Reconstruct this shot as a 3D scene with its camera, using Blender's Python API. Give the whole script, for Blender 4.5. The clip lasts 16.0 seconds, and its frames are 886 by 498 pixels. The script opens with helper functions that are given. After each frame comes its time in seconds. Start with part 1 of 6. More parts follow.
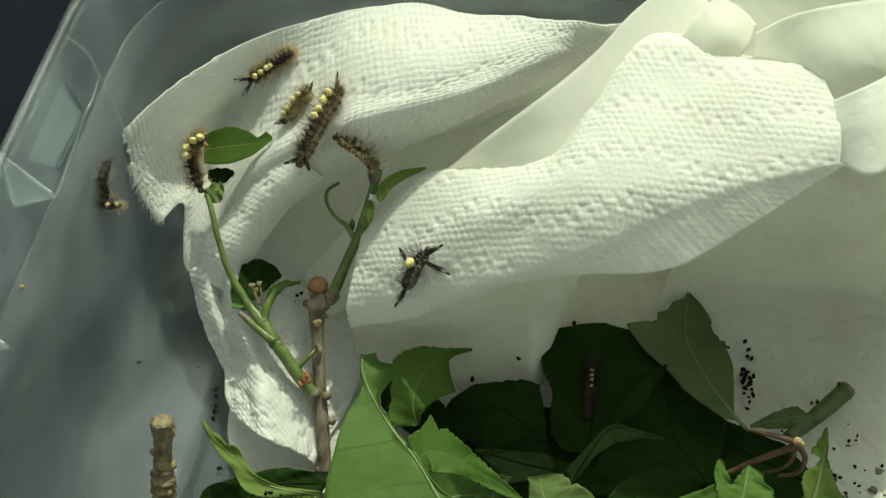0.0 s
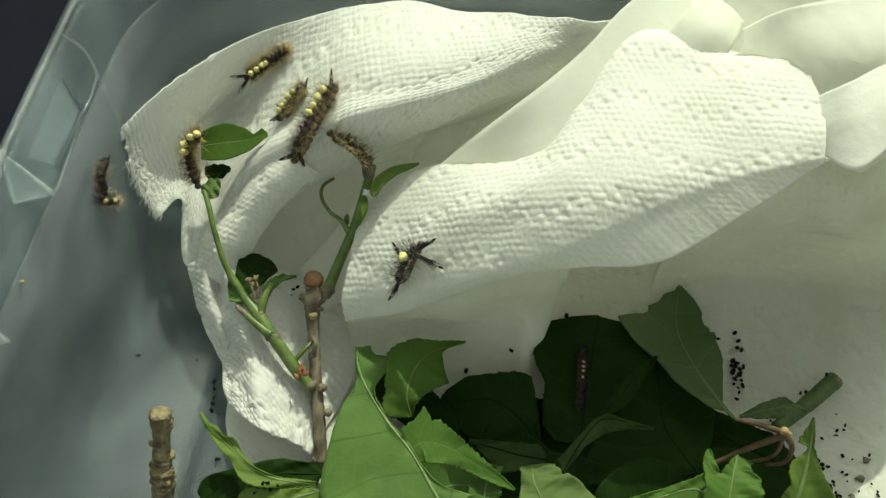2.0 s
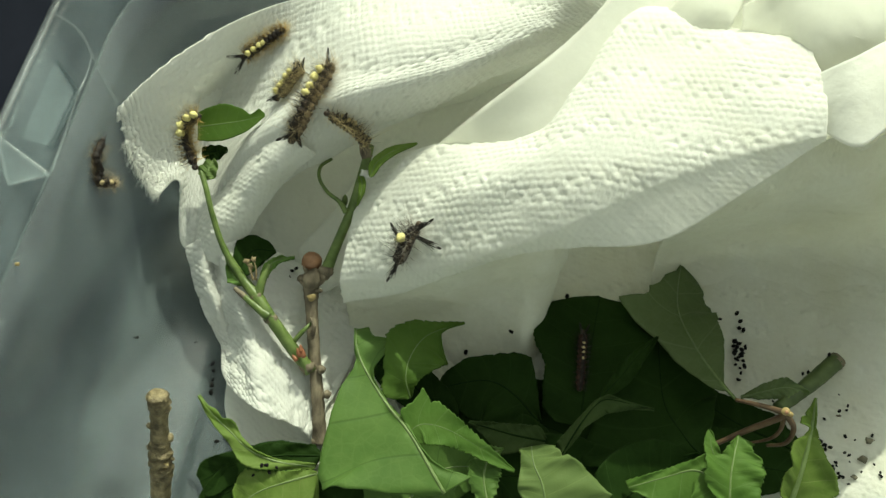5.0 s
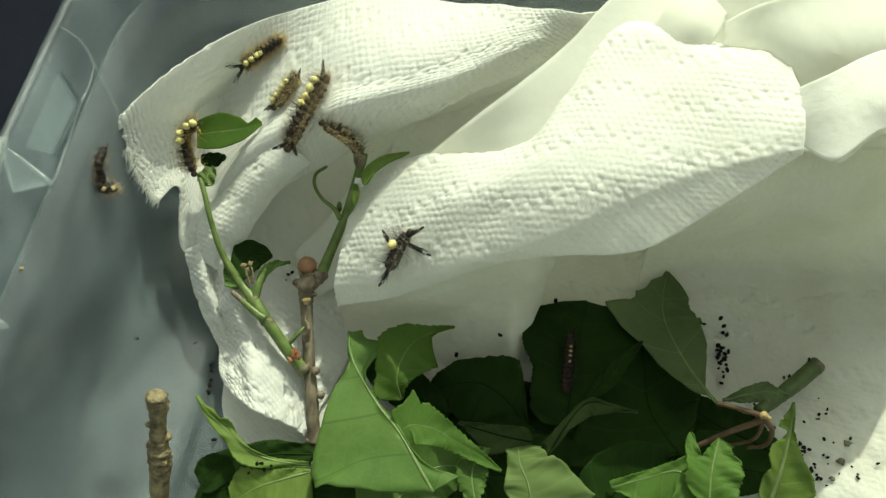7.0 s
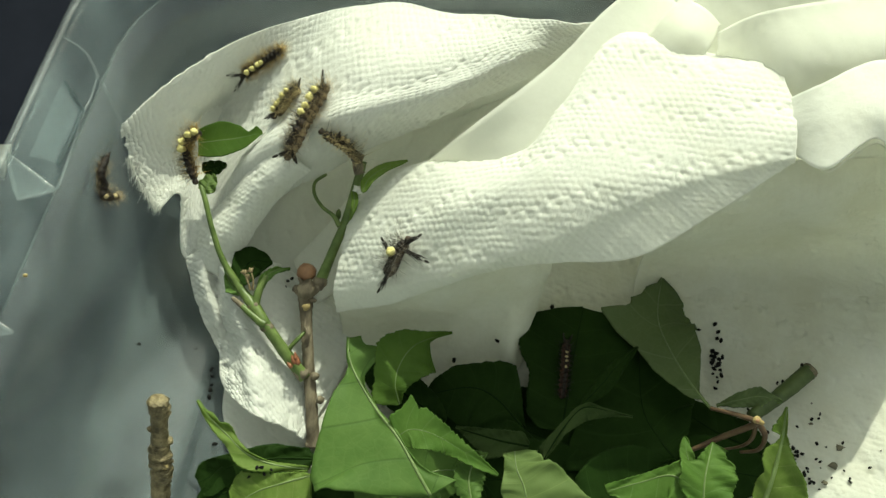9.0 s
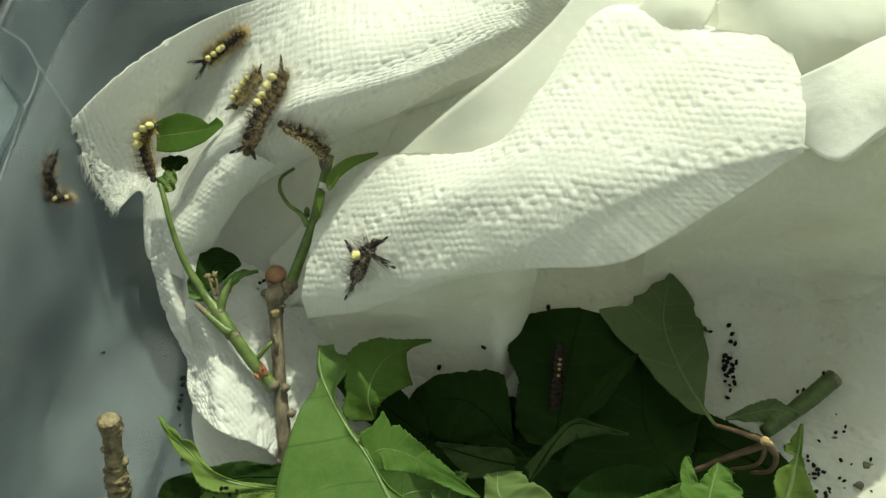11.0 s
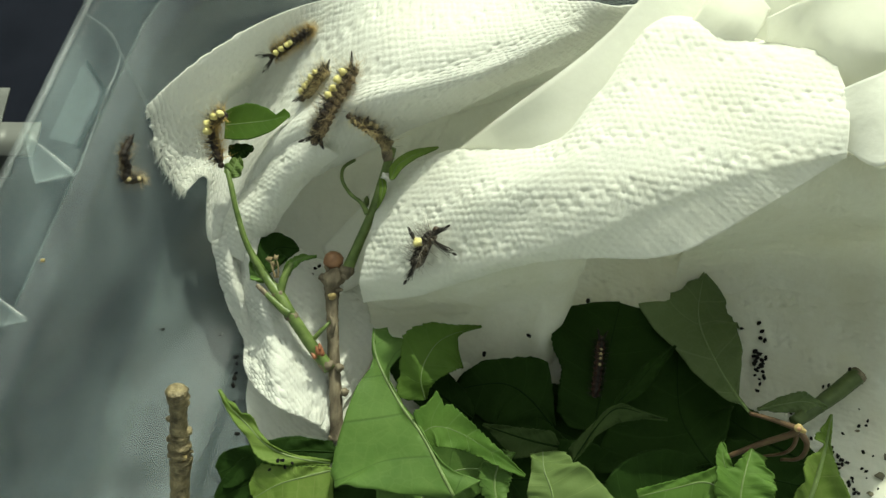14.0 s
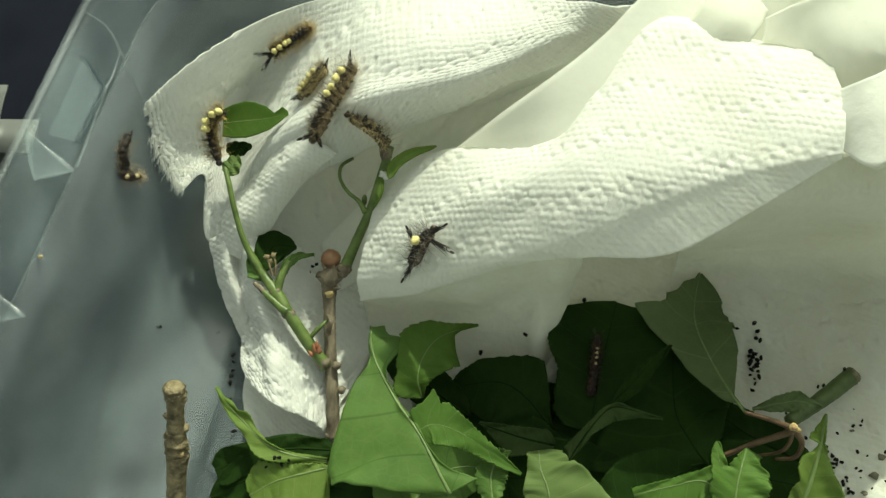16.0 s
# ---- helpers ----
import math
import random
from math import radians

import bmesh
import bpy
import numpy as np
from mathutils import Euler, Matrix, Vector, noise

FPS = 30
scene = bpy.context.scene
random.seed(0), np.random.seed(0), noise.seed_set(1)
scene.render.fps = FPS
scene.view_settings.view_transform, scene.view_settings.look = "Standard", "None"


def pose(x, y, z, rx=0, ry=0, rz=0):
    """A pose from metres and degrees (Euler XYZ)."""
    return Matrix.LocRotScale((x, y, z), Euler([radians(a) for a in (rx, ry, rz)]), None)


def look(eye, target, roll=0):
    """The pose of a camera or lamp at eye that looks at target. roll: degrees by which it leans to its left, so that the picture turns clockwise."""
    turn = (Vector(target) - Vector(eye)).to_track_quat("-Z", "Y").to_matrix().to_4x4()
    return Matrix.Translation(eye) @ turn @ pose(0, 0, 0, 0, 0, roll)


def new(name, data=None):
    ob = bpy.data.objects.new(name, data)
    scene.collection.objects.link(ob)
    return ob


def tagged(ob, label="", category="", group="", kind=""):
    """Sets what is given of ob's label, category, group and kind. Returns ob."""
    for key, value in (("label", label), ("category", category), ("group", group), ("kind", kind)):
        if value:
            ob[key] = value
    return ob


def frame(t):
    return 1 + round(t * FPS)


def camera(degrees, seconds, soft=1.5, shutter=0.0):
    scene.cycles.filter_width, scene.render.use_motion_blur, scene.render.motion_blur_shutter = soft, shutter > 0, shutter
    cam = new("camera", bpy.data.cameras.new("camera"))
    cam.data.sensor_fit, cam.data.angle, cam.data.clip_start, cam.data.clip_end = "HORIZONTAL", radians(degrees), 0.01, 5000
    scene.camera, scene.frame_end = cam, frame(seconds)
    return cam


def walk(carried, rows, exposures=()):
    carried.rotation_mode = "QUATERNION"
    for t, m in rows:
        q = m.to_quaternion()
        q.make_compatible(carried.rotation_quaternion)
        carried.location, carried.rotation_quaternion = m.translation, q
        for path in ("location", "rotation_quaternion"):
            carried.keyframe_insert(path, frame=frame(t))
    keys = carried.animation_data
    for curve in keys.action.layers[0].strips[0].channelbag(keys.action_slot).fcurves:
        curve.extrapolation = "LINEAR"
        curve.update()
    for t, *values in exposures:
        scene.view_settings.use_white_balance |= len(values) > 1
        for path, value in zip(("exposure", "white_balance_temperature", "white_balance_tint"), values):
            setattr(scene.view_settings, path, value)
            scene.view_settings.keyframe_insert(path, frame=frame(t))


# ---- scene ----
cam = camera(43.4, 16.0, soft=1.4)
METRES, EYE, TILT, LEAN, TURN = 0.112, 0.262, -61.0, 0.0, 0.0
ROWS = [
    (0.0, 0.0, 0.0, 0.0, 0.0, -0.0, -0.0),
    (0.5, 0.0128, -0.0282, 0.0091, 0.18, -0.08, 0.0),
    (1.0, 0.0208, -0.0378, 0.0104, 0.22, -0.19, 0.05),
    (1.5, 0.0218, -0.0299, 0.0049, 0.2, -0.29, 0.28),
    (2.0, 0.0238, -0.0383, 0.0048, 0.22, -0.42, 0.21),
    (2.5, 0.0273, -0.0301, 0.0061, 0.29, -0.61, 0.36),
    (3.0, 0.022, -0.0473, 0.0063, 0.3, -0.64, 0.29),
    (3.5, 0.0301, -0.0496, 0.0072, 0.35, -0.71, 0.32),
    (4.0, 0.0313, -0.0196, -0.0048, 0.37, -0.9, 0.44),
    (6.5, 0.0716, -0.052, 0.0174, 0.95, -1.61, 0.24),
    (7.0, 0.077, -0.0915, 0.0284, 0.94, -1.63, 0.12),
    (7.5, 0.0752, -0.1001, 0.0301, 0.9, -1.54, 0.04),
    (8.0, 0.0738, -0.0864, 0.023, 0.83, -1.38, 0.18),
    (8.5, 0.0695, -0.0961, 0.0207, 0.83, -1.37, 0.28),
    (9.0, 0.0799, -0.1256, 0.0325, 0.88, -1.35, 0.09),
    (11.3, 0.2945, 0.1245, 0.1231, 5.1572, -3.8009, 1.0959),
    (11.5, 0.2148, 0.0722, 0.0864, 4.5151, -3.4986, 0.3304),
    (11.8, 0.1026, 0.0372, 0.0491, 3.7541, -3.2431, -0.7054),
    (12.0, 0.1286, 0.0158, 0.0641, 4.03, -3.24, -0.56),
    (12.5, 0.1274, -0.0008, 0.0656, 4.1, -3.07, -0.67),
    (13.0, 0.1379, -0.0146, 0.0725, 4.04, -2.94, -0.7),
    (13.5, 0.1302, -0.0177, 0.0665, 3.91, -2.84, -0.88),
    (14.0, 0.1347, -0.0311, 0.0694, 3.85, -2.79, -0.95),
    (14.5, 0.1364, -0.0311, 0.0715, 3.78, -2.78, -0.95),
    (15.0, 0.1252, -0.0402, 0.0692, 3.65, -2.75, -1.12),
    (15.5, 0.1313, -0.0434, 0.0662, 3.64, -2.65, -1.15),
    (16.0, 0.1289, -0.039, 0.0627, 3.57, -2.69, -1.24),
]
EXPOSURES = [(t, e, 7200, -12) for t, e in ((0.0, -0.12), (1.5, -0.07), (2.5, 0.03), (3.5, 0.09), (6.5, 0.13), (9.0, 0.12), (11.3, 0.03), (12.5, 0.12), (16.0, 0.12))]
walk(cam, [(t, pose(0, 0, EYE, TILT, LEAN, TURN) @ pose(METRES * x, METRES * y, METRES * z, 90 + pitch, roll, yaw)) for t, x, y, z, yaw, pitch, roll in ROWS], EXPOSURES)

# ---- light: one sun over the far side of the box, and the open sky ----
SUN_WAY = Vector((-0.28, -0.87, -1.0)).normalized()
world = bpy.data.worlds.new("sky")
scene.world = world
world.use_nodes = True
wn = world.node_tree
sky = wn.nodes.new("ShaderNodeTexSky")
sky.sky_type, sky.sun_disc = "NISHITA", False
sky.dust_density, sky.ozone_density = 4.0, 0.4
sky.sun_elevation = math.asin(-SUN_WAY.z)
sky.sun_rotation = math.atan2(-SUN_WAY.x, -SUN_WAY.y)
haze = wn.nodes.new("ShaderNodeHueSaturation")
haze.inputs["Saturation"].default_value = 0.15
wn.links.new(sky.outputs["Color"], haze.inputs["Color"])
wn.links.new(haze.outputs["Color"], wn.nodes["Background"].inputs["Color"])
wn.nodes["Background"].inputs["Strength"].default_value = 0.162
sun_data = bpy.data.lights.new("sun", "SUN")
sun_data.energy, sun_data.angle, sun_data.color = 3.75, radians(0.55), (1.0, 0.965, 0.90)
sun = new("sun", sun_data)
sun.matrix_world = look(-SUN_WAY * 3, (0, 0, 0))


# ---- materials ----
def shader(name):
    m = bpy.data.materials.new(name)
    m.use_nodes = True
    n = m.node_tree.nodes
    return m, n, m.node_tree.links, n["Principled BSDF"], n["Material Output"]


def ramp(n, links, source, stops):
    r = n.new("ShaderNodeValToRGB")
    el = r.color_ramp.elements
    while len(el) < len(stops):
        el.new(0.5)
    for e, (p, col) in zip(el, stops):
        e.position, e.color = p, (*col, 1)
    links.new(source, r.inputs["Fac"])
    return r.outputs["Color"]


def noise_tex(n, links, scale, detail=4.0, rough=0.55, coords="Object", stretch=None):
    co = n.new("ShaderNodeTexCoord")
    tx = n.new("ShaderNodeTexNoise")
    tx.inputs["Scale"].default_value, tx.inputs["Detail"].default_value, tx.inputs["Roughness"].default_value = scale, detail, rough
    if stretch:
        mp = n.new("ShaderNodeMapping")
        mp.inputs["Scale"].default_value = stretch
        links.new(co.outputs[coords], mp.inputs["Vector"])
        links.new(mp.outputs["Vector"], tx.inputs["Vector"])
    else:
        links.new(co.outputs[coords], tx.inputs["Vector"])
    return tx.outputs["Fac"]


def bump(n, links, p, height, strength, distance):
    b = n.new("ShaderNodeBump")
    b.inputs["Strength"].default_value, b.inputs["Distance"].default_value = strength, distance
    links.new(height, b.inputs["Height"])
    links.new(b.outputs["Normal"], p.inputs["Normal"])
    return b.outputs["Normal"]


def simple(name, low, high, scale=400.0, rough=0.6, relief=0.4, depth=0.0003, detail=5.0, stretch=None, spec=0.4):
    """A matt natural surface: two tones mixed by grain, with fine relief."""
    m, n, links, p, out = shader(name)
    f = noise_tex(n, links, scale, detail, stretch=stretch)
    col = ramp(n, links, f, [(0.3, low), (0.72, high)])
    links.new(col, p.inputs["Base Color"])
    p.inputs["Roughness"].default_value = rough
    p.inputs["Specular IOR Level"].default_value = spec
    if relief:
        bump(n, links, p, f, relief, depth)
    return m


def sheet(name, low, high, scale, through_light, tint, rough=0.8, relief=0.5, depth=0.0002, gloss=0.2, soil=0.35):
    """A thin sheet (paper) that lets part of the light through."""
    m, n, links, p, out = shader(name)
    f = noise_tex(n, links, scale, 6.0, 0.65)
    col = ramp(n, links, f, [(0.3, low), (0.7, high)])
    stain = n.new("ShaderNodeMix"); stain.data_type = "RGBA"
    blot = n.new("ShaderNodeMapRange")
    blot.inputs["From Min"].default_value, blot.inputs["From Max"].default_value, blot.inputs["To Max"].default_value = 0.52 - 0.3 * (soil - 0.35), 0.78, soil
    links.new(noise_tex(n, links, 55.0, 8.0, 0.68), blot.inputs["Value"])
    links.new(blot.outputs["Result"], stain.inputs["Factor"])
    links.new(col, stain.inputs["A"]); stain.inputs["B"].default_value = (0.64, 0.62, 0.50, 1)
    links.new(stain.outputs["Result"], p.inputs["Base Color"])
    p.inputs["Roughness"].default_value = rough
    p.inputs["Specular IOR Level"].default_value = gloss
    nrm = bump(n, links, p, f, relief, depth)
    tr = n.new("ShaderNodeBsdfTranslucent")
    tr.inputs["Color"].default_value = (*tint, 1)
    links.new(nrm, tr.inputs["Normal"])
    mx = n.new("ShaderNodeMixShader")
    mx.inputs["Fac"].default_value = through_light
    links.new(p.outputs["BSDF"], mx.inputs[1])
    links.new(tr.outputs["BSDF"], mx.inputs[2])
    pores = n.new("ShaderNodeMixShader"); pores.inputs["Fac"].default_value = 0.10
    links.new(mx.outputs["Shader"], pores.inputs[1]); links.new(n.new("ShaderNodeBsdfTransparent").outputs["BSDF"], pores.inputs[2])
    links.new(pores.outputs["Shader"], out.inputs["Surface"])
    return m


def leaf_paint(name, dark, light, vein, gloss=0.55, through_light=0.3, shine=0.14, tint=(0.20, 0.33, 0.03), net=None):
    """Leaf blade: mottled green, paler side veins from the midrib (UV: x across, y along), fine net relief."""
    m, n, links, p, out = shader(name)
    f = noise_tex(n, links, 160.0, 6.0, 0.65)
    f2 = noise_tex(n, links, 45.0, 4.0, 0.6)
    both = n.new("ShaderNodeMath"); both.operation = "MULTIPLY_ADD"; both.inputs[1].default_value = 0.5
    half = n.new("ShaderNodeMath"); half.operation = "MULTIPLY"; half.inputs[1].default_value = 0.5
    links.new(f, both.inputs[0]); links.new(f2, half.inputs[0]); links.new(half.outputs[0], both.inputs[2])
    col = ramp(n, links, both.outputs[0], [(0.36, dark), (0.64, light)])
    uv = n.new("ShaderNodeTexCoord")
    sep = n.new("ShaderNodeSeparateXYZ")
    links.new(uv.outputs["UV"], sep.inputs["Vector"])
    across = n.new("ShaderNodeMath"); across.operation = "ABSOLUTE"
    links.new(sep.outputs["X"], across.inputs[0])
    lean = n.new("ShaderNodeMath"); lean.operation = "MULTIPLY_ADD"
    lean.inputs[1].default_value, lean.inputs[2].default_value = -0.16, 0.0
    links.new(across.outputs[0], lean.inputs[0])
    along = n.new("ShaderNodeMath"); along.operation = "ADD"
    links.new(sep.outputs["Y"], along.inputs[0]); links.new(lean.outputs[0], along.inputs[1])
    many = n.new("ShaderNodeMath"); many.operation = "MULTIPLY"; many.inputs[1].default_value = 5.0
    links.new(along.outputs[0], many.inputs[0])
    saw = n.new("ShaderNodeMath"); saw.operation = "PINGPONG"; saw.inputs[1].default_value = 0.5
    links.new(many.outputs[0], saw.inputs[0])
    line = n.new("ShaderNodeMapRange")
    line.inputs["From Min"].default_value, line.inputs["From Max"].default_value = 0.0, 0.035
    line.inputs["To Min"].default_value, line.inputs["To Max"].default_value = 0.75, 0.0
    links.new(saw.outputs[0], line.inputs["Value"])
    mix = n.new("ShaderNodeMix"); mix.data_type = "RGBA"
    links.new(line.outputs["Result"], mix.inputs["Factor"])
    mix.inputs["B"].default_value = (*vein, 1)
    cells = n.new("ShaderNodeTexVoronoi"); cells.feature = "DISTANCE_TO_EDGE"; cells.inputs["Scale"].default_value = 330.0
    links.new(uv.outputs["Object"], cells.inputs["Vector"])
    web = n.new("ShaderNodeMapRange")
    web.inputs["From Max"].default_value, web.inputs["To Min"].default_value, web.inputs["To Max"].default_value = 0.09, 0.20, 0.0
    links.new(cells.outputs["Distance"], web.inputs["Value"])
    lace = n.new("ShaderNodeMix"); lace.data_type = "RGBA"
    links.new(web.outputs["Result"], lace.inputs["Factor"])
    links.new(col, lace.inputs["A"]); lace.inputs["B"].default_value = (*(net or vein), 1)
    links.new(lace.outputs["Result"], mix.inputs["A"])
    links.new(mix.outputs["Result"], p.inputs["Base Color"])
    p.inputs["Roughness"].default_value = gloss
    p.inputs["Specular IOR Level"].default_value = shine
    vo = n.new("ShaderNodeTexVoronoi"); vo.feature = "DISTANCE_TO_EDGE"; vo.inputs["Scale"].default_value = 700.0
    links.new(uv.outputs["Object"], vo.inputs["Vector"])
    low = n.new("ShaderNodeMath"); low.operation = "MINIMUM"; low.inputs[1].default_value = 0.12
    links.new(vo.outputs["Distance"], low.inputs[0])
    sub = n.new("ShaderNodeMath"); sub.operation = "MULTIPLY_ADD"; sub.inputs[1].default_value = -0.6
    links.new(line.outputs["Result"], sub.inputs[0]); links.new(low.outputs[0], sub.inputs[2])
    nrm = bump(n, links, p, sub.outputs[0], 0.35, 0.0003)
    tr = n.new("ShaderNodeBsdfTranslucent")
    tr.inputs["Color"].default_value = (*tint, 1)
    mx = n.new("ShaderNodeMixShader"); mx.inputs["Fac"].default_value = through_light
    links.new(p.outputs["BSDF"], mx.inputs[1]); links.new(tr.outputs["BSDF"], mx.inputs[2])
    links.new(mx.outputs["Shader"], out.inputs["Surface"])
    return m


def frosted(name, clear, body, glow=0.22, gloss=0.05):
    """Milky polypropylene: part clear, part scattering, with a soft gloss."""
    m, n, links, p, out = shader(name)
    f = noise_tex(n, links, 35.0, 5.0, 0.6)
    col = ramp(n, links, f, [(0.3, tuple(c * 0.86 for c in body)), (0.7, body)])
    links.new(col, p.inputs["Base Color"])
    p.inputs["Roughness"].default_value = 0.36
    p.inputs["Specular IOR Level"].default_value = 0.3
    scratch = noise_tex(n, links, 90.0, 6.0, 0.7, stretch=(1, 1, 0.15))
    bump(n, links, p, scratch, 0.12, 0.001)
    tl = n.new("ShaderNodeBsdfTranslucent"); tl.inputs["Color"].default_value = (0.84, 0.86, 0.84, 1)
    a = n.new("ShaderNodeMixShader"); a.inputs["Fac"].default_value = glow
    links.new(p.outputs["BSDF"], a.inputs[1]); links.new(tl.outputs["BSDF"], a.inputs[2])
    tp = n.new("ShaderNodeBsdfTransparent"); tp.inputs["Color"].default_value = (0.94, 0.955, 0.95, 1)
    b = n.new("ShaderNodeMixShader")
    # Noise whitens patches of plastic in place of reflected light blotches.
    caustic_patches = n.new("ShaderNodeMapRange")
    caustic_patches.inputs["From Min"].default_value, caustic_patches.inputs["From Max"].default_value = 0.40, 0.70
    caustic_patches.inputs["To Min"].default_value, caustic_patches.inputs["To Max"].default_value = clear + 0.015, clear - 0.08
    links.new(noise_tex(n, links, 48.0, 4.0, 0.6, stretch=(1, 0.55, 0.8)), caustic_patches.inputs["Value"])
    links.new(caustic_patches.outputs["Result"], b.inputs["Fac"])
    links.new(a.outputs["Shader"], b.inputs[1]); links.new(tp.outputs["BSDF"], b.inputs[2])
    gl = n.new("ShaderNodeBsdfGlossy"); gl.inputs["Roughness"].default_value = 0.2
    haze_relief = n.new("ShaderNodeBump"); haze_relief.inputs["Strength"].default_value, haze_relief.inputs["Distance"].default_value = 0.1, 0.002
    links.new(noise_tex(n, links, 28.0, 3.0, 0.5), haze_relief.inputs["Height"])
    links.new(haze_relief.outputs["Normal"], gl.inputs["Normal"])
    c = n.new("ShaderNodeMixShader"); c.inputs["Fac"].default_value = gloss
    links.new(b.outputs["Shader"], c.inputs[1]); links.new(gl.outputs["BSDF"], c.inputs[2])
    links.new(c.outputs["Shader"], out.inputs["Surface"])
    return m


def crawler_skin(name, low, high, side):
    """Ringed skin (UV: x round the body from the back, y along it): black stripe on the back, pale broken side lines, dark joints."""
    m, n, links, p, out = shader(name)
    f = noise_tex(n, links, 1300.0, 6.0, 0.7)
    col = ramp(n, links, f, [(0.36, low), (0.66, high)])
    uv = n.new("ShaderNodeTexCoord")
    sep = n.new("ShaderNodeSeparateXYZ")
    links.new(uv.outputs["UV"], sep.inputs["Vector"])
    patch = noise_tex(n, links, 700.0, 3.0, 0.6)

    def band(source, centre, width, strength):
        far = n.new("ShaderNodeMath"); far.operation = "SUBTRACT"; far.inputs[1].default_value = centre
        size = n.new("ShaderNodeMath"); size.operation = "ABSOLUTE"
        fall = n.new("ShaderNodeMapRange")
        fall.inputs["From Max"].default_value, fall.inputs["To Min"].default_value, fall.inputs["To Max"].default_value = width, strength, 0.0
        keep = n.new("ShaderNodeMath"); keep.operation = "MULTIPLY"; keep.use_clamp = True
        links.new(source, far.inputs[0]); links.new(far.outputs[0], size.inputs[0]); links.new(size.outputs[0], fall.inputs["Value"])
        links.new(fall.outputs["Result"], keep.inputs[0]); links.new(patch, keep.inputs[1])
        return keep.outputs[0]

    rings = n.new("ShaderNodeMath"); rings.operation = "MULTIPLY"; rings.inputs[1].default_value = 11.0
    links.new(sep.outputs["Y"], rings.inputs[0])
    joint = n.new("ShaderNodeMath"); joint.operation = "PINGPONG"; joint.inputs[1].default_value = 0.5
    links.new(rings.outputs[0], joint.inputs[0])
    for source, centre, width, strength, tone in ((sep.outputs["X"], 0.24, 0.07, 2.2, side), (sep.outputs["X"], 0.0, 0.11, 3.0, (0.010, 0.007, 0.006)), (joint.outputs[0], 0.0, 0.16, 1.8, (0.012, 0.008, 0.006))):
        mix = n.new("ShaderNodeMix"); mix.data_type = "RGBA"
        links.new(band(source, centre, width, strength), mix.inputs["Factor"])
        links.new(col, mix.inputs["A"]); mix.inputs["B"].default_value = (*tone, 1)
        col = mix.outputs["Result"]
    links.new(col, p.inputs["Base Color"])
    p.inputs["Roughness"].default_value = 0.6
    p.inputs["Specular IOR Level"].default_value = 0.3
    bump(n, links, p, f, 0.9, 0.0004)
    return m


PAPER = sheet("paper", (0.81, 0.815, 0.785), (0.885, 0.89, 0.86), 900.0, 0.43, (0.925, 0.93, 0.86), relief=0.6, depth=0.0002)
PAPER_THIN = sheet("thin_paper", (0.83, 0.835, 0.79), (0.885, 0.89, 0.85), 700.0, 0.54, (0.955, 0.955, 0.87), relief=0.4, depth=0.00012, soil=0.2)
# Towel copy with its transmitted tint darkened to deepen shade in the hollow.
PAPER_DIM_GLOW = sheet("dim_glow_paper", (0.81, 0.815, 0.785), (0.885, 0.89, 0.86), 900.0, 0.43, (0.74, 0.745, 0.69), relief=0.8, depth=0.0003)
# Stained towel copy; its greyer base also puts shade into the skirt.
PAPER_STAINED_SHADED = sheet("stained_shaded_paper", (0.77, 0.775, 0.72), (0.86, 0.865, 0.81), 700.0, 0.40, (0.92, 0.925, 0.83), relief=0.9, depth=0.0004, soil=0.8)
PLASTIC = frosted("frosted_plastic", 0.905, (0.50, 0.60, 0.63), 0.0, 0.06)
PLASTIC_FLARE = frosted("frosted_flare", 0.94, (0.50, 0.62, 0.66), 0.0, 0.015)
# Dark plastic standing in for shade along the recessed panel's edge.
PLASTIC_CREASE_SHADE = frosted("plastic_crease_shade", 0.72, (0.07, 0.10, 0.115), 0.0, 0.0)
PLASTIC_EDGE = frosted("plastic_edge", 0.925, (0.7, 0.76, 0.8), 0.1, 0.02)
GROUND = simple("dark_ground", (0.0045, 0.0058, 0.0105), (0.008, 0.0095, 0.016), 60.0, 0.75, 0.15, spec=0.05)
GREY_PLASTIC = simple("grey_plastic", (0.085, 0.09, 0.085), (0.11, 0.115, 0.108), 50.0, 0.45, 0.1)
LEAF = leaf_paint("leaf_green", (0.056, 0.112, 0.023), (0.098, 0.172, 0.043), (0.040, 0.078, 0.020), through_light=0.22, net=(0.14, 0.21, 0.06))
LEAF_FRESH = leaf_paint("leaf_fresh", (0.048, 0.108, 0.016), (0.096, 0.176, 0.036), (0.12, 0.19, 0.06), 0.58, 0.24, shine=0.14, net=(0.12, 0.20, 0.045))
LEAF_MID = leaf_paint("leaf_mid_green", (0.042, 0.088, 0.012), (0.080, 0.142, 0.024), (0.08, 0.13, 0.03), 0.6, 0.2)
# Shaded copy of leaf green: heap shade put into colour; also two dark leaves.
LEAF_DEEP_SHADED = leaf_paint("leaf_deep_shaded", (0.009, 0.021, 0.004), (0.016, 0.036, 0.007), (0.020, 0.042, 0.010), 0.65, 0.05, shine=0.04)
LEAF_PALE = leaf_paint("leaf_underside", (0.078, 0.112, 0.046), (0.115, 0.152, 0.068), (0.15, 0.19, 0.095), 0.65, 0.2, shine=0.1)
# Darker copy of the pale underside, with the heap's shade in its colour.
LEAF_PALE_SHADED = leaf_paint("leaf_underside_shaded", (0.024, 0.042, 0.013), (0.042, 0.064, 0.022), (0.05, 0.07, 0.028), 0.7, 0.12, shine=0.06)
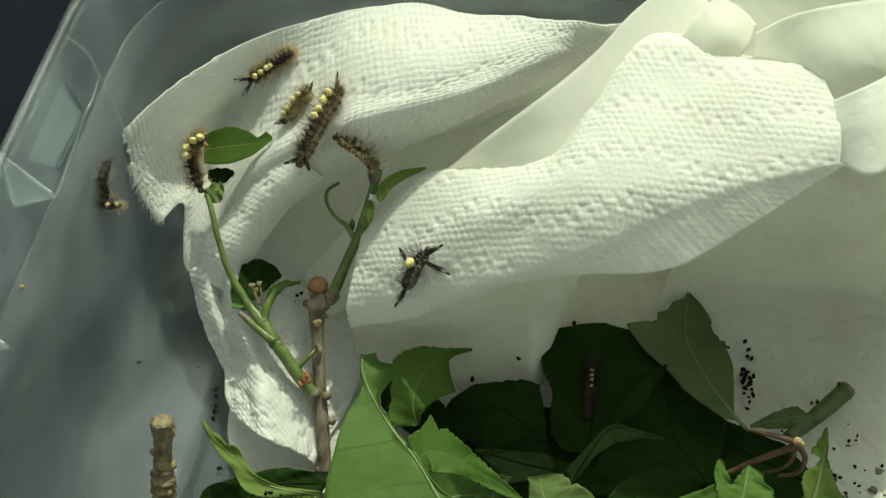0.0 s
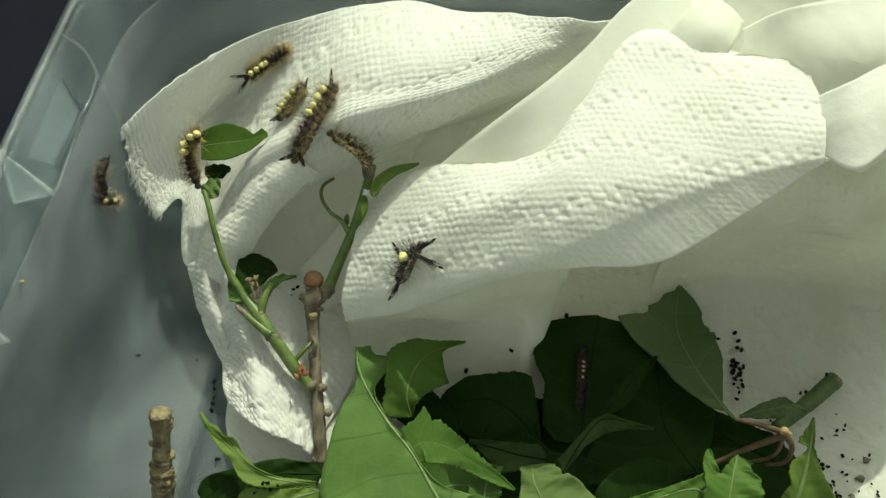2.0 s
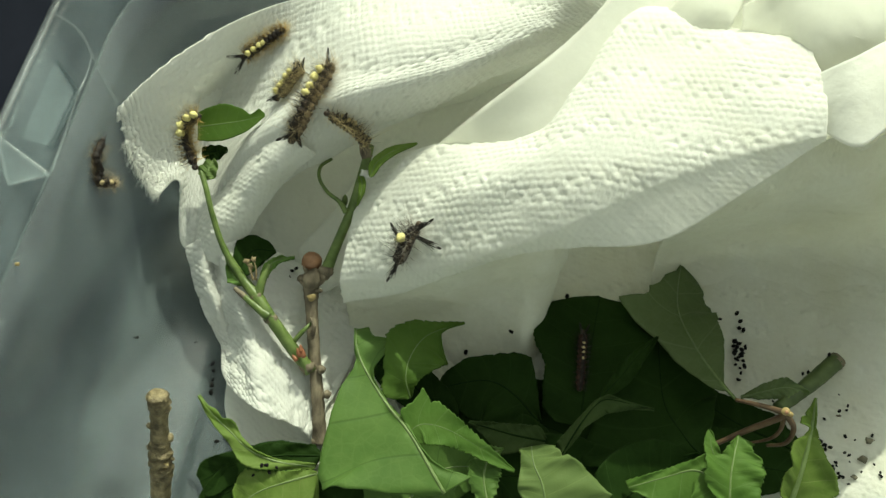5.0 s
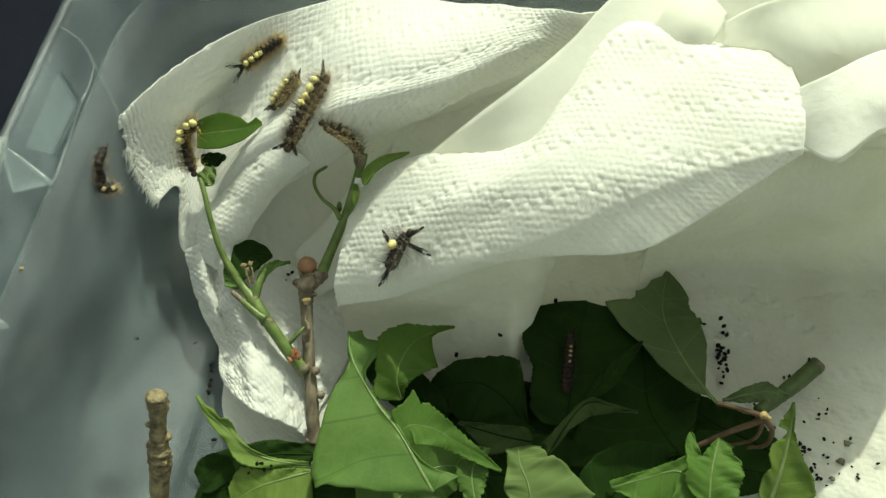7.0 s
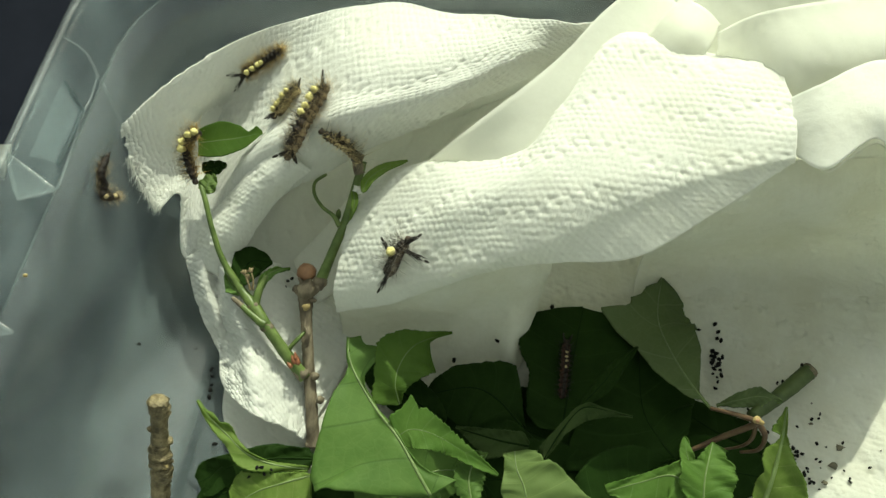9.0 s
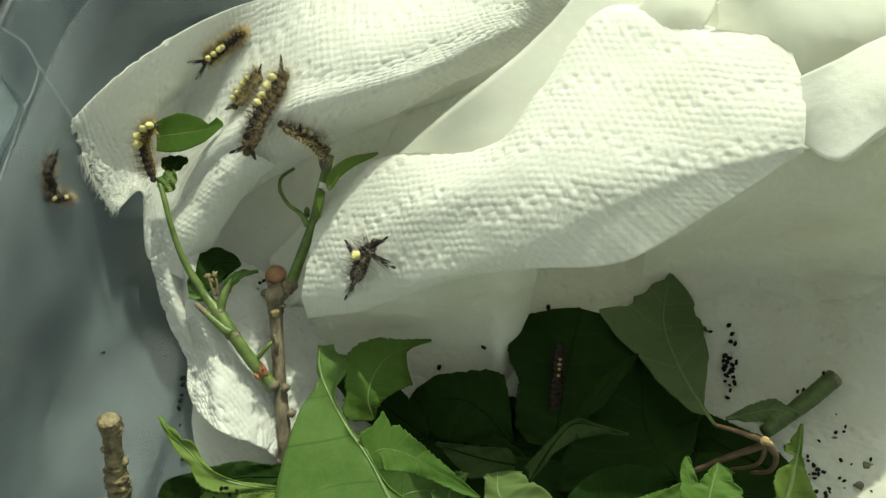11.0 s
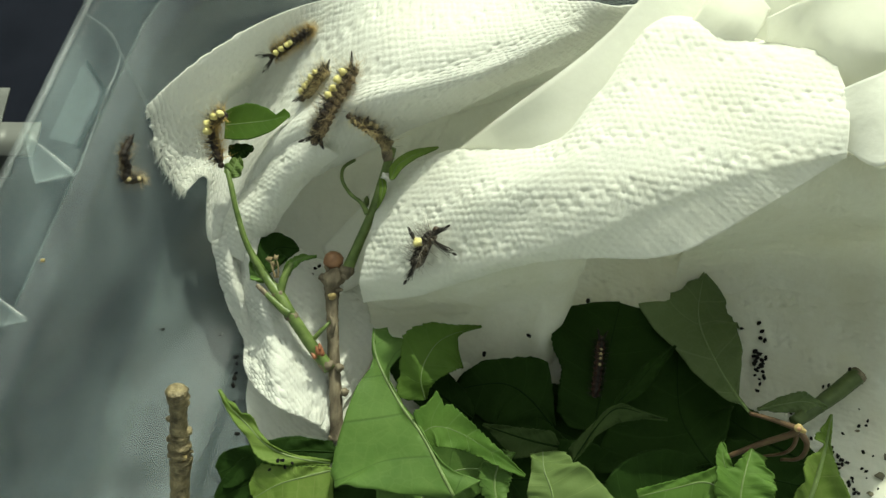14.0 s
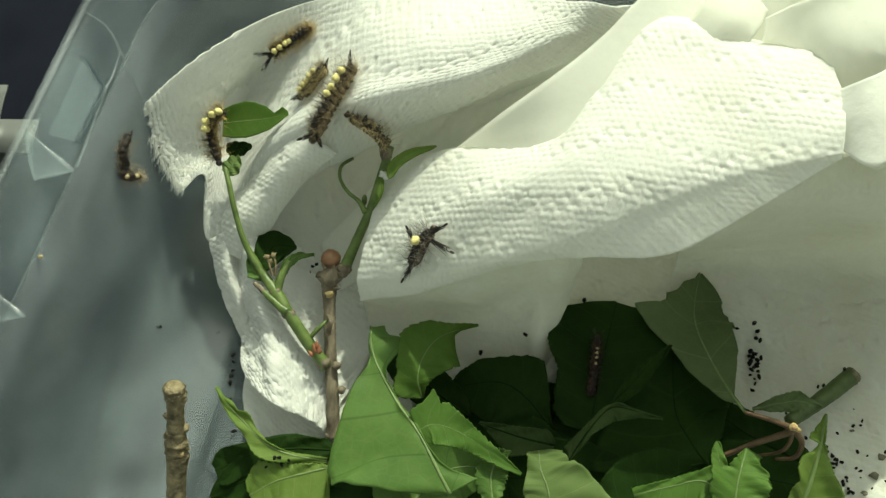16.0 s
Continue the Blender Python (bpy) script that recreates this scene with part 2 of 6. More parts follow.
LEAF_YOUNG = leaf_paint("leaf_young", (0.082, 0.128, 0.036), (0.138, 0.198, 0.068), (0.17, 0.235, 0.075), 0.6, 0.28, net=(0.13, 0.18, 0.055))
LEAF_YELLOW = leaf_paint("leaf_yellow_green", (0.088, 0.148, 0.024), (0.150, 0.218, 0.052), (0.19, 0.25, 0.08), 0.6, 0.28, net=(0.21, 0.27, 0.09))
VEIN = simple("leaf_vein", (0.10, 0.15, 0.045), (0.16, 0.22, 0.08), 500.0, 0.5, 0.2)
# Vein tone darkened to go with the leaves coloured for shade.
DEEP_SHADED_VEIN = simple("deep_shaded_vein", (0.010, 0.022, 0.005), (0.016, 0.034, 0.008), 500.0, 0.85, 0.2, spec=0.03)
STEM = simple("green_stem", (0.055, 0.092, 0.018), (0.150, 0.205, 0.060), 350.0, 0.42, 0.4, stretch=(1, 1, 0.35))
STEM_OLD = simple("old_green_stem", (0.030, 0.052, 0.010), (0.075, 0.105, 0.030), 300.0, 0.55, 0.4)
BARK = simple("brown_bark", (0.045, 0.034, 0.022), (0.25, 0.21, 0.145), 420.0, 0.7, 1.0, 0.0008, 9.0, stretch=(1, 0.4, 0.6))
BARK_PALE = simple("pale_bark", (0.055, 0.043, 0.020), (0.30, 0.245, 0.135), 520.0, 0.5, 1.0, 0.0011, 10.0)
BUD = simple("bud_scale", (0.15, 0.072, 0.036), (0.32, 0.175, 0.095), 300.0, 0.4, 0.3)
RED_BUD = simple("red_bud", (0.16, 0.06, 0.03), (0.32, 0.13, 0.065), 400.0, 0.5, 0.4)
SCAR = simple("cut_wood", (0.28, 0.20, 0.08), (0.50, 0.40, 0.19), 500.0, 0.7, 0.4)
PETIOLE = simple("pink_petiole", (0.065, 0.036, 0.020), (0.14, 0.088, 0.05), 350.0, 0.45, 0.3)
DRY = simple("dry_brown", (0.12, 0.09, 0.045), (0.27, 0.215, 0.12), 500.0, 0.75, 0.6)
DRY_LEAF = simple("dry_leaf", (0.08, 0.075, 0.05), (0.16, 0.145, 0.10), 500.0, 0.75, 0.5)
FRASS = simple("frass", (0.004, 0.004, 0.004), (0.013, 0.012, 0.011), 1500.0, 0.8, 0.9, spec=0.15)
CRAWLER = crawler_skin("caterpillar_skin", (0.014, 0.009, 0.006), (0.085, 0.055, 0.032), (0.26, 0.195, 0.115))
CRAWLER_DARK = crawler_skin("caterpillar_dark_skin", (0.007, 0.005, 0.004), (0.045, 0.028, 0.017), (0.13, 0.09, 0.05))
CRAWLER_RED = crawler_skin("caterpillar_red_skin", (0.014, 0.006, 0.004), (0.07, 0.028, 0.016), (0.09, 0.05, 0.03))
HEAD = simple("caterpillar_head", (0.012, 0.008, 0.006), (0.06, 0.035, 0.02), 800.0, 0.3, 0.3)
TUSSOCK = simple("tussock_yellow", (0.55, 0.48, 0.16), (0.78, 0.72, 0.36), 2500.0, 0.8, 0.8)
TUSSOCK_GREY = simple("tussock_tan", (0.38, 0.30, 0.16), (0.58, 0.48, 0.28), 2500.0, 0.8, 0.8)
HAIR_DARK = simple("hair_black", (0.006, 0.005, 0.004), (0.02, 0.015, 0.012), 300.0, 0.5, 0)
HAIR_TAN = simple("hair_tan", (0.30, 0.22, 0.12), (0.46, 0.37, 0.22), 300.0, 0.5, 0)
HAIR_GOLD = simple("hair_gold", (0.46, 0.30, 0.08), (0.62, 0.45, 0.16), 300.0, 0.5, 0)
HAIR_PALE = simple("hair_pale_yellow", (0.55, 0.44, 0.22), (0.74, 0.63, 0.36), 300.0, 0.5, 0)
HAIR_GREY = simple("hair_grey", (0.30, 0.27, 0.22), (0.50, 0.46, 0.40), 300.0, 0.5, 0)
FLUFF = simple("white_fluff", (0.45, 0.46, 0.42), (0.62, 0.62, 0.58), 900.0, 0.9, 0.6)


# ---- building helpers ----
def mesh_object(name, verts, faces, mat, parent=None, label="", smooth=True, uv=None):
    me = bpy.data.meshes.new(name)
    me.from_pydata([tuple(v) for v in verts], [], [tuple(f) for f in faces])
    me.validate()
    if uv is not None:
        layer = me.uv_layers.new(name="UVMap")
        idx = np.empty(len(me.loops), dtype=np.int64)
        me.loops.foreach_get("vertex_index", idx)
        layer.data.foreach_set("uv", np.asarray(uv, dtype=np.float32)[idx].ravel())
    me.materials.append(mat)
    if smooth:
        me.polygons.foreach_set("use_smooth", [True] * len(me.polygons))
    ob = new(name, me)
    if parent is not None:
        ob.parent = parent
    if label:
        ob["label"] = label
    return ob


def thing(name, label, category, group="", kind=""):
    ob = new(name)
    ob.empty_display_size = 0.005
    return tagged(ob, label, category, group, kind)


def spline(points, n):
    """n points evenly in parameter along a Catmull-Rom curve through the points (any dimension)."""
    p = np.asarray(points, dtype=float)
    p = np.vstack([2 * p[0] - p[1], p, 2 * p[-1] - p[-2]])
    t = np.linspace(0, len(p) - 3 - 1e-9, n)
    k = t.astype(int)
    f = (t - k)[:, None]
    a, b, c, d = p[k], p[k + 1], p[k + 2], p[k + 3]
    return 0.5 * (2 * b + (c - a) * f + (2 * a - 5 * b + 4 * c - d) * f**2 + (3 * b - a - 3 * c + d) * f**3)


def grid_faces(nu, nv, closed=False):
    f = []
    for i in range(nu - 1):
        for j in range(nv if closed else nv - 1):
            k = (j + 1) % nv
            f.append((i * nv + j, i * nv + k, (i + 1) * nv + k, (i + 1) * nv + j))
    return f


def grid_normals(g):
    du, dv = np.gradient(g, axis=0), np.gradient(g, axis=1)
    n = np.cross(du, dv)
    n /= np.linalg.norm(n, axis=2, keepdims=True) + 1e-12
    return n if n[..., 2].mean() > 0 else -n


def wave_noise(x, y, scale, seed):
    """Smooth cheap noise about -1 to 1 from a few crossing waves."""
    r = np.random.RandomState(seed)
    s = np.zeros_like(x)
    for k in range(7):
        a, q, ph = r.uniform(0, 2 * math.pi), r.uniform(0.5, 1.8) * 2 * math.pi / scale, r.uniform(0, 6.28)
        s += np.sin((x * math.cos(a) + y * math.sin(a)) * q + ph)
    return s / 3.5


def rotation_frame(points):
    """Tangents and a smoothly carried pair of side vectors along a curve."""
    p = np.asarray(points)
    t = np.gradient(p, axis=0)
    t /= np.linalg.norm(t, axis=1, keepdims=True) + 1e-12
    side = np.cross(t[0], (0.21, 0.13, 0.97))
    side /= np.linalg.norm(side)
    out = []
    for v in t:
        side = side - v * side.dot(v)
        side /= np.linalg.norm(side) + 1e-12
        out.append((side.copy(), np.cross(v, side)))
    return t, out


def tube(name, points, radii, mat, parent=None, label="", seg=10, n=24, knobs=0.0, seed=0, raw=False):
    """A round stem through the points; radii along it; knobs roughens it. Ends closed."""
    p = spline(points, n)
    r = np.interp(np.linspace(0, 1, n), np.linspace(0, 1, len(radii)), radii)
    t, fr = rotation_frame(p)
    rnd = np.random.RandomState(seed)
    verts = []
    for i in range(n):
        for j in range(seg):
            a = 2 * math.pi * j / seg
            k = r[i] * (1 + knobs * rnd.uniform(-1, 1))
            verts.append(p[i] + (fr[i][0] * math.cos(a) + fr[i][1] * math.sin(a)) * k)
    faces = grid_faces(n, seg, True)
    faces.append(tuple(range(seg))[::-1])
    faces.append(tuple(range((n - 1) * seg, n * seg)))
    if raw:
        return verts, faces
    return mesh_object(name, verts, faces, mat, parent, label)


def blob(name, at, size, mat, parent=None, label="", rough=0.12, seed=0, way=None):
    """A small uneven rounded lump; size is its half axes; way turns its long (z) axis."""
    bm = bmesh.new()
    bmesh.ops.create_icosphere(bm, subdivisions=2, radius=1.0)
    rnd = random.Random(seed)
    off = Vector((rnd.uniform(0, 50), rnd.uniform(0, 50), rnd.uniform(0, 50)))
    turn = Vector(way).to_track_quat("Z", "Y").to_matrix() if way is not None else Matrix.Identity(3)
    for v in bm.verts:
        k = 1 + rough * noise.noise(v.co * 1.7 + off)
        v.co = turn @ Vector((v.co.x * size[0] * k, v.co.y * size[1] * k, v.co.z * size[2] * k)) + Vector(at)
    me = bpy.data.meshes.new(name)
    bm.to_mesh(me)
    bm.free()
    me.materials.append(mat)
    me.polygons.foreach_set("use_smooth", [True] * len(me.polygons))
    ob = new(name, me)
    if parent is not None:
        ob.parent = parent
    if label:
        ob["label"] = label
    return ob


# ---- dark ground and what stands on it ----
def ground_slab():
    bm = bmesh.new()
    bmesh.ops.create_cube(bm, size=1.0, matrix=Matrix.Translation((0.05, 0.1, -0.0171)) @ Matrix.Diagonal((1.6, 1.2, 0.03, 1)))
    bmesh.ops.bevel(bm, geom=bm.edges[:], offset=0.004, segments=3, affect="EDGES")
    me = bpy.data.meshes.new("ground")
    bm.to_mesh(me); bm.free()
    me.materials.append(GROUND)
    tagged(new("ground", me), "dark blue-black matt ground under the plastic box", "ground", kind="structure")


ground_slab()


# ---- the frosted box: floor, four leaning walls with a flared rim ----
BOX_FLOOR = [(-0.0618, 0.1809), (0.160, 0.1765), (0.150, 0.015), (-0.0950, 0.020)]  # inner floor corners, far left first, clockwise


def rounded_ring(corners, out, radius, z, n=10):
    """A rounded polygon at height z, its sides moved outward by out."""
    c = [Vector(p) for p in corners]
    m = sum(c, Vector((0, 0))) / 4
    ring = []
    k = len(c)
    lines = []
    for i in range(k):
        a, b = c[i], c[(i + 1) % k]
        d = (b - a).normalized()
        nrm = Vector((d.y, -d.x))
        if (a - m).dot(nrm) < 0:
            nrm = -nrm
        lines.append((a + nrm * out, d))
    pts = []
    for i in range(k):
        (p, d), (q, e) = lines[i - 1], lines[i]
        det = d.x * -e.y + e.x * d.y
        w = q - p
        s = (w.x * -e.y + e.x * w.y) / det
        pts.append(p + d * s)
    for i in range(k):
        p, a, b = pts[i], (pts[i - 1] - pts[i]).normalized(), (pts[(i + 1) % k] - pts[i]).normalized()
        half = a.angle(b) / 2
        s = radius / math.tan(half)
        t0, t1 = p + a * s, p + b * s
        cen = p + (a + b).normalized() * (radius / math.sin(half))
        v0, v1 = t0 - cen, t1 - cen
        ang = v0.angle_signed(v1)
        for j in range(n + 1):
            r = Matrix.Rotation(-ang * j / n, 2) @ v0
            ring.append((cen.x + r.x, cen.y + r.y, z))
    return ring


def ring_shell(name, rings, mat, parent, cap=False, label="", thick=0.0009):
    n = len(rings[0])
    verts = [p for r in rings for p in r]
    faces = grid_faces(len(rings), n, True)
    if cap:
        faces.append(tuple(range(n)))
    ob = mesh_object(name, verts, faces, mat, parent, label)
    s = ob.modifiers.new("thickness", "SOLIDIFY")
    s.thickness, s.offset = thick, 0
    return ob


def plastic_box():
    box = thing("plastic_box", "frosted clear plastic storage box with flared rim, open and filled", "box")
    f = BOX_FLOOR
    rr = lambda out, rad, z: rounded_ring(f, out, rad, z)
    base = rounded_ring(f, -0.020, 0.008, -0.0016)
    floor = mesh_object("base", base, [tuple(range(len(base)))], PLASTIC, box)
    t = floor.modifiers.new("thickness", "SOLIDIFY")
    t.thickness, t.offset = 0.0009, 0
    wall = [rr(-0.020 + 0.0235 * math.sin(a), 0.008 + 0.010 * math.sin(a), -0.0016 + 0.0236 * (1 - math.cos(a))) for a in (radians(8.5 * k) for k in range(11))]
    wall += [rr(0.0056, 0.0225, 0.032), rr(0.0078, 0.027, 0.043), rr(0.0108, 0.033, 0.0570)]
    flange = [rr(0.0108, 0.033, 0.0570), rr(0.0115, 0.0335, 0.0590), rr(0.0132, 0.034, 0.0605), rr(0.0138, 0.0345, 0.0612), rr(0.0143, 0.035, 0.0625), rr(0.0182, 0.037, 0.0655), rr(0.0196, 0.039, 0.0665)]
    ring_shell("wall", wall, PLASTIC, box)
    ring_shell("flange", flange, PLASTIC_FLARE, box)
    ring_shell("rim", [rr(0.0196, 0.039, 0.0665), rr(0.0200, 0.039, 0.0671), rr(0.0208, 0.039, 0.0670), rr(0.0211, 0.039, 0.0650)], PLASTIC_EDGE, box)
    # moulded creases of the rounded corner, and the recessed panel of the flare
    for line, r, mat in (
        ([(-0.0854, 0.1630, 0.0674), (-0.0807, 0.1611, 0.0635), (-0.0782, 0.1573, 0.0597), (-0.0763, 0.1542, 0.0504), (-0.0754, 0.1525, 0.0444), (-0.0745, 0.1505, 0.0360)], 0.0005, PLASTIC_EDGE),
        ([(-0.0782, 0.1573, 0.0597), (-0.0790, 0.1515, 0.0588), (-0.0801, 0.1465, 0.0590), (-0.0818, 0.1365, 0.0580), (-0.0834, 0.1270, 0.0571)], 0.0004, PLASTIC_EDGE),
        # These two tubes are dark to paint the recess's shaded side.
        ([(-0.0838, 0.1519, 0.0645), (-0.0820, 0.1495, 0.0618), (-0.0801, 0.1471, 0.0594)], 0.0005, PLASTIC_CREASE_SHADE),
        ([(-0.0801, 0.1471, 0.0594), (-0.0818, 0.1395, 0.0592), (-0.0834, 0.1321, 0.0597)], 0.0007, PLASTIC_CREASE_SHADE),
    ):
        tube("seam", line, (r * 0.6, r, r * 0.8), mat, box, "moulded crease", seg=6, n=40)
    panel = [Vector(p) for p in ((-0.0842, 0.1519, 0.0648), (-0.0806, 0.1471, 0.0597), (-0.0838, 0.1321, 0.0600), (-0.0884, 0.1310, 0.0646))]
    mid = sum(panel, Vector()) / 4
    inner = [p.lerp(mid, 0.06) + Vector((-0.0002, 0, -0.0003)) for p in panel]
    mesh_object("panel", panel + inner, [(4, 5, 6, 7)] + [(k, (k + 1) % 4, 4 + (k + 1) % 4, 4 + k) for k in range(4)], PLASTIC_FLARE, box, "recessed moulded panel", smooth=False)
    # pyramid ribs that stiffen the flare of the side wall
    for apex, tip, foot, back in (((-0.0930, 0.1311, 0.0665), (-0.0813, 0.1228, 0.0630), (-0.0895, 0.1204, 0.0630), (-0.0943, 0.1272, 0.0580)), ((-0.0962, 0.0958, 0.0665), (-0.0846, 0.0883, 0.0630), (-0.0927, 0.0861, 0.0630), (-0.0971, 0.0912, 0.0580))):
        gusset = mesh_object("gusset", [apex, tip, foot, back], [(0, 1, 2), (0, 3, 1), (1, 3, 2), (0, 2, 3)], PLASTIC, box, smooth=False)
        for a, b in ((apex, tip), (tip, foot), (apex, foot)):
            m = tuple((Vector(a) + Vector(b)) / 2)
            tube("rib_edge", [a, m, b], (0.0002, 0.00045, 0.0003) if b != tip else (0.0002, 0.0004, 0.0006), PLASTIC_EDGE, gusset, "whitish moulded edge", seg=6, n=12)
    return box


plastic_box()


def grey_case():
    bm = bmesh.new()
    bmesh.ops.create_cube(bm, size=1.0, matrix=Matrix.Translation((-0.147, 0.164, 0.010)) @ Matrix.Diagonal((0.056, 0.034, 0.024, 1)))
    bmesh.ops.bevel(bm, geom=bm.edges[:], offset=0.0116, segments=8, affect="EDGES")
    me = bpy.data.meshes.new("plastic_case")
    bm.to_mesh(me); bm.free()
    me.materials.append(GREY_PLASTIC)
    me.polygons.foreach_set("use_smooth", [True] * len(me.polygons))
    tagged(new("plastic_case", me), "grey rounded plastic case on the dark ground", "case")


grey_case()


# ---- the crumpled paper towel ----
def emboss(u, v, seed):
    """Height (0 to about 1) of the towel's quilting at u, v metres: close rows of soft knots, and wavy bands of dents."""
    wu = 0.00016 * wave_noise(u, v, 0.004, seed) + 0.0003 * wave_noise(u, v, 0.02, seed + 3)
    wv = 0.00014 * wave_noise(u, v, 0.0035, seed + 4) + 0.0003 * wave_noise(u, v, 0.018, seed + 6)
    row = (v + wv) / 0.00156
    shift = 0.5 * np.round(row)
    rib = 0.5 + 0.5 * np.cos(2 * math.pi * row)
    bead = 0.5 + 0.5 * np.cos(2 * math.pi * ((u + wu) / 0.00166 + shift))
    fine = wave_noise(u, v, 0.0010, seed + 2)
    patch = np.clip(0.75 + 0.4 * wave_noise(u, v, 0.012, seed + 5), 0.3, 1.15)
    h = patch * (0.75 * rib * bead + 0.3 * rib + 0.2 * bead) + 0.25 * fine
    band = 0.0120
    for k in (0.0, 1.0):
        step = 0.0032
        cu = (np.round(u / step - 0.5 * k) + 0.5 * k) * step
        wave = 0.0024 * np.sin(cu * 2 * math.pi / 0.034) + k * 0.0019
        cv = np.round((v - wave) / band) * band + wave
        r = np.hypot(u - cu, v - cv) / 0.00092
        h = h - (1.45 + 0.6 * np.sin(cu * 900 + cv * 700)) * np.exp(-r**4)
    return h


def even(g, n, axis):
    """The grid of points resampled to n steps of even mean length along an axis."""
    g = np.moveaxis(g, axis, 0)
    d = np.concatenate([[0], np.cumsum(np.linalg.norm(np.diff(g, axis=0), axis=2).mean(axis=1))])
    k = np.interp(np.linspace(0, d[-1], n), d, np.arange(len(d)))
    i = np.minimum(k.astype(int), len(d) - 2)
    f = (k - i)[:, None, None]
    return np.moveaxis(g[i] * (1 - f) + g[i + 1] * f, 0, axis)


def paper(name, rows, parent, step=0.0005, relief=0.00017, crumple=0.0004, seed=0, turn=0.0, ragged=0.0, label="", calm=None, level=False, strands=0.0, mat=None):
    """A sheet of towel lofted through rows of points; quilted relief over it, with uneven cut edges."""
    g0 = np.asarray(rows, dtype=float)
    lu = np.linalg.norm(np.diff(g0, axis=1), axis=2).sum(axis=1).mean()
    lv = np.linalg.norm(np.diff(g0, axis=0), axis=2).sum(axis=0).mean()
    nu, nv = max(8, int(lu / step)), max(6, int(lv / step))
    a = np.stack([spline(r, 240) for r in g0])
    g = even(even(np.stack([spline(a[:, i], 160) for i in range(240)], axis=1), nv, 0), nu, 1)
    u = np.linspace(0, lu, nu)[None, :] + np.zeros((nv, 1))
    v = np.linspace(0, lv, nv)[:, None] + np.zeros((1, nu))
    if level:
        e1 = (g[:, -1] - g[:, 0]).mean(axis=0); e1 /= np.linalg.norm(e1)
        e2 = (g[-1] - g[0]).mean(axis=0); e2 -= e1 * e2.dot(e1); e2 /= np.linalg.norm(e2)
        u, v = (g - g[0, 0]) @ e1, (g - g[0, 0]) @ e2
    n = grid_normals(g)
    cs, sn = math.cos(radians(turn)), math.sin(radians(turn))
    uu, vv = u * cs + v * sn + 0.4, v * cs - u * sn + 0.013
    g = g + n * (crumple * wave_noise(u, v, 0.028, seed + 7) + 0.4 * crumple * wave_noise(u, v, 0.009, seed + 8))[..., None]
    if relief:
        h = emboss(uu, vv, seed)
        if calm:
            k = np.clip((np.linspace(0, 1, nv) - calm[0]) / (calm[1] - calm[0]), 0, 1)[:, None]
            h = h * (1 - 0.85 * k) + 0.45 * k * wave_noise(u, v, 0.0009, seed + 12)
        if strands:
            h = h * (1 - 0.5 * np.exp(-u / 0.012)) + strands * np.exp(-u / 0.012) * np.cos(2 * math.pi * (u + 0.0004 * wave_noise(u, v, 0.006, seed + 13)) / 0.0015)
        g = g + n * (relief * h)[..., None]
    if ragged:
        w = v[:, 0]
        e = ragged * (0.45 * wave_noise(w, 0.3 * w, 0.0045, seed + 9) + 0.35 * wave_noise(w, 0.3 * w, 0.0014, seed + 10) + 0.25 * np.random.RandomState(seed).normal(size=nv))
        fade = np.exp(-u / 0.003)
        along = g[:, 8] - g[:, 0]
        along /= np.linalg.norm(along, axis=1, keepdims=True)
        g = g + fade[..., None] * e[:, None, None] * along[:, None, :]
    ob = mesh_object(name, g.reshape(-1, 3), grid_faces(nv, nu), mat or PAPER, parent, label)
    s = ob.modifiers.new("thickness", "SOLIDIFY")
    s.thickness, s.offset = 0.00035, -1
    return ob


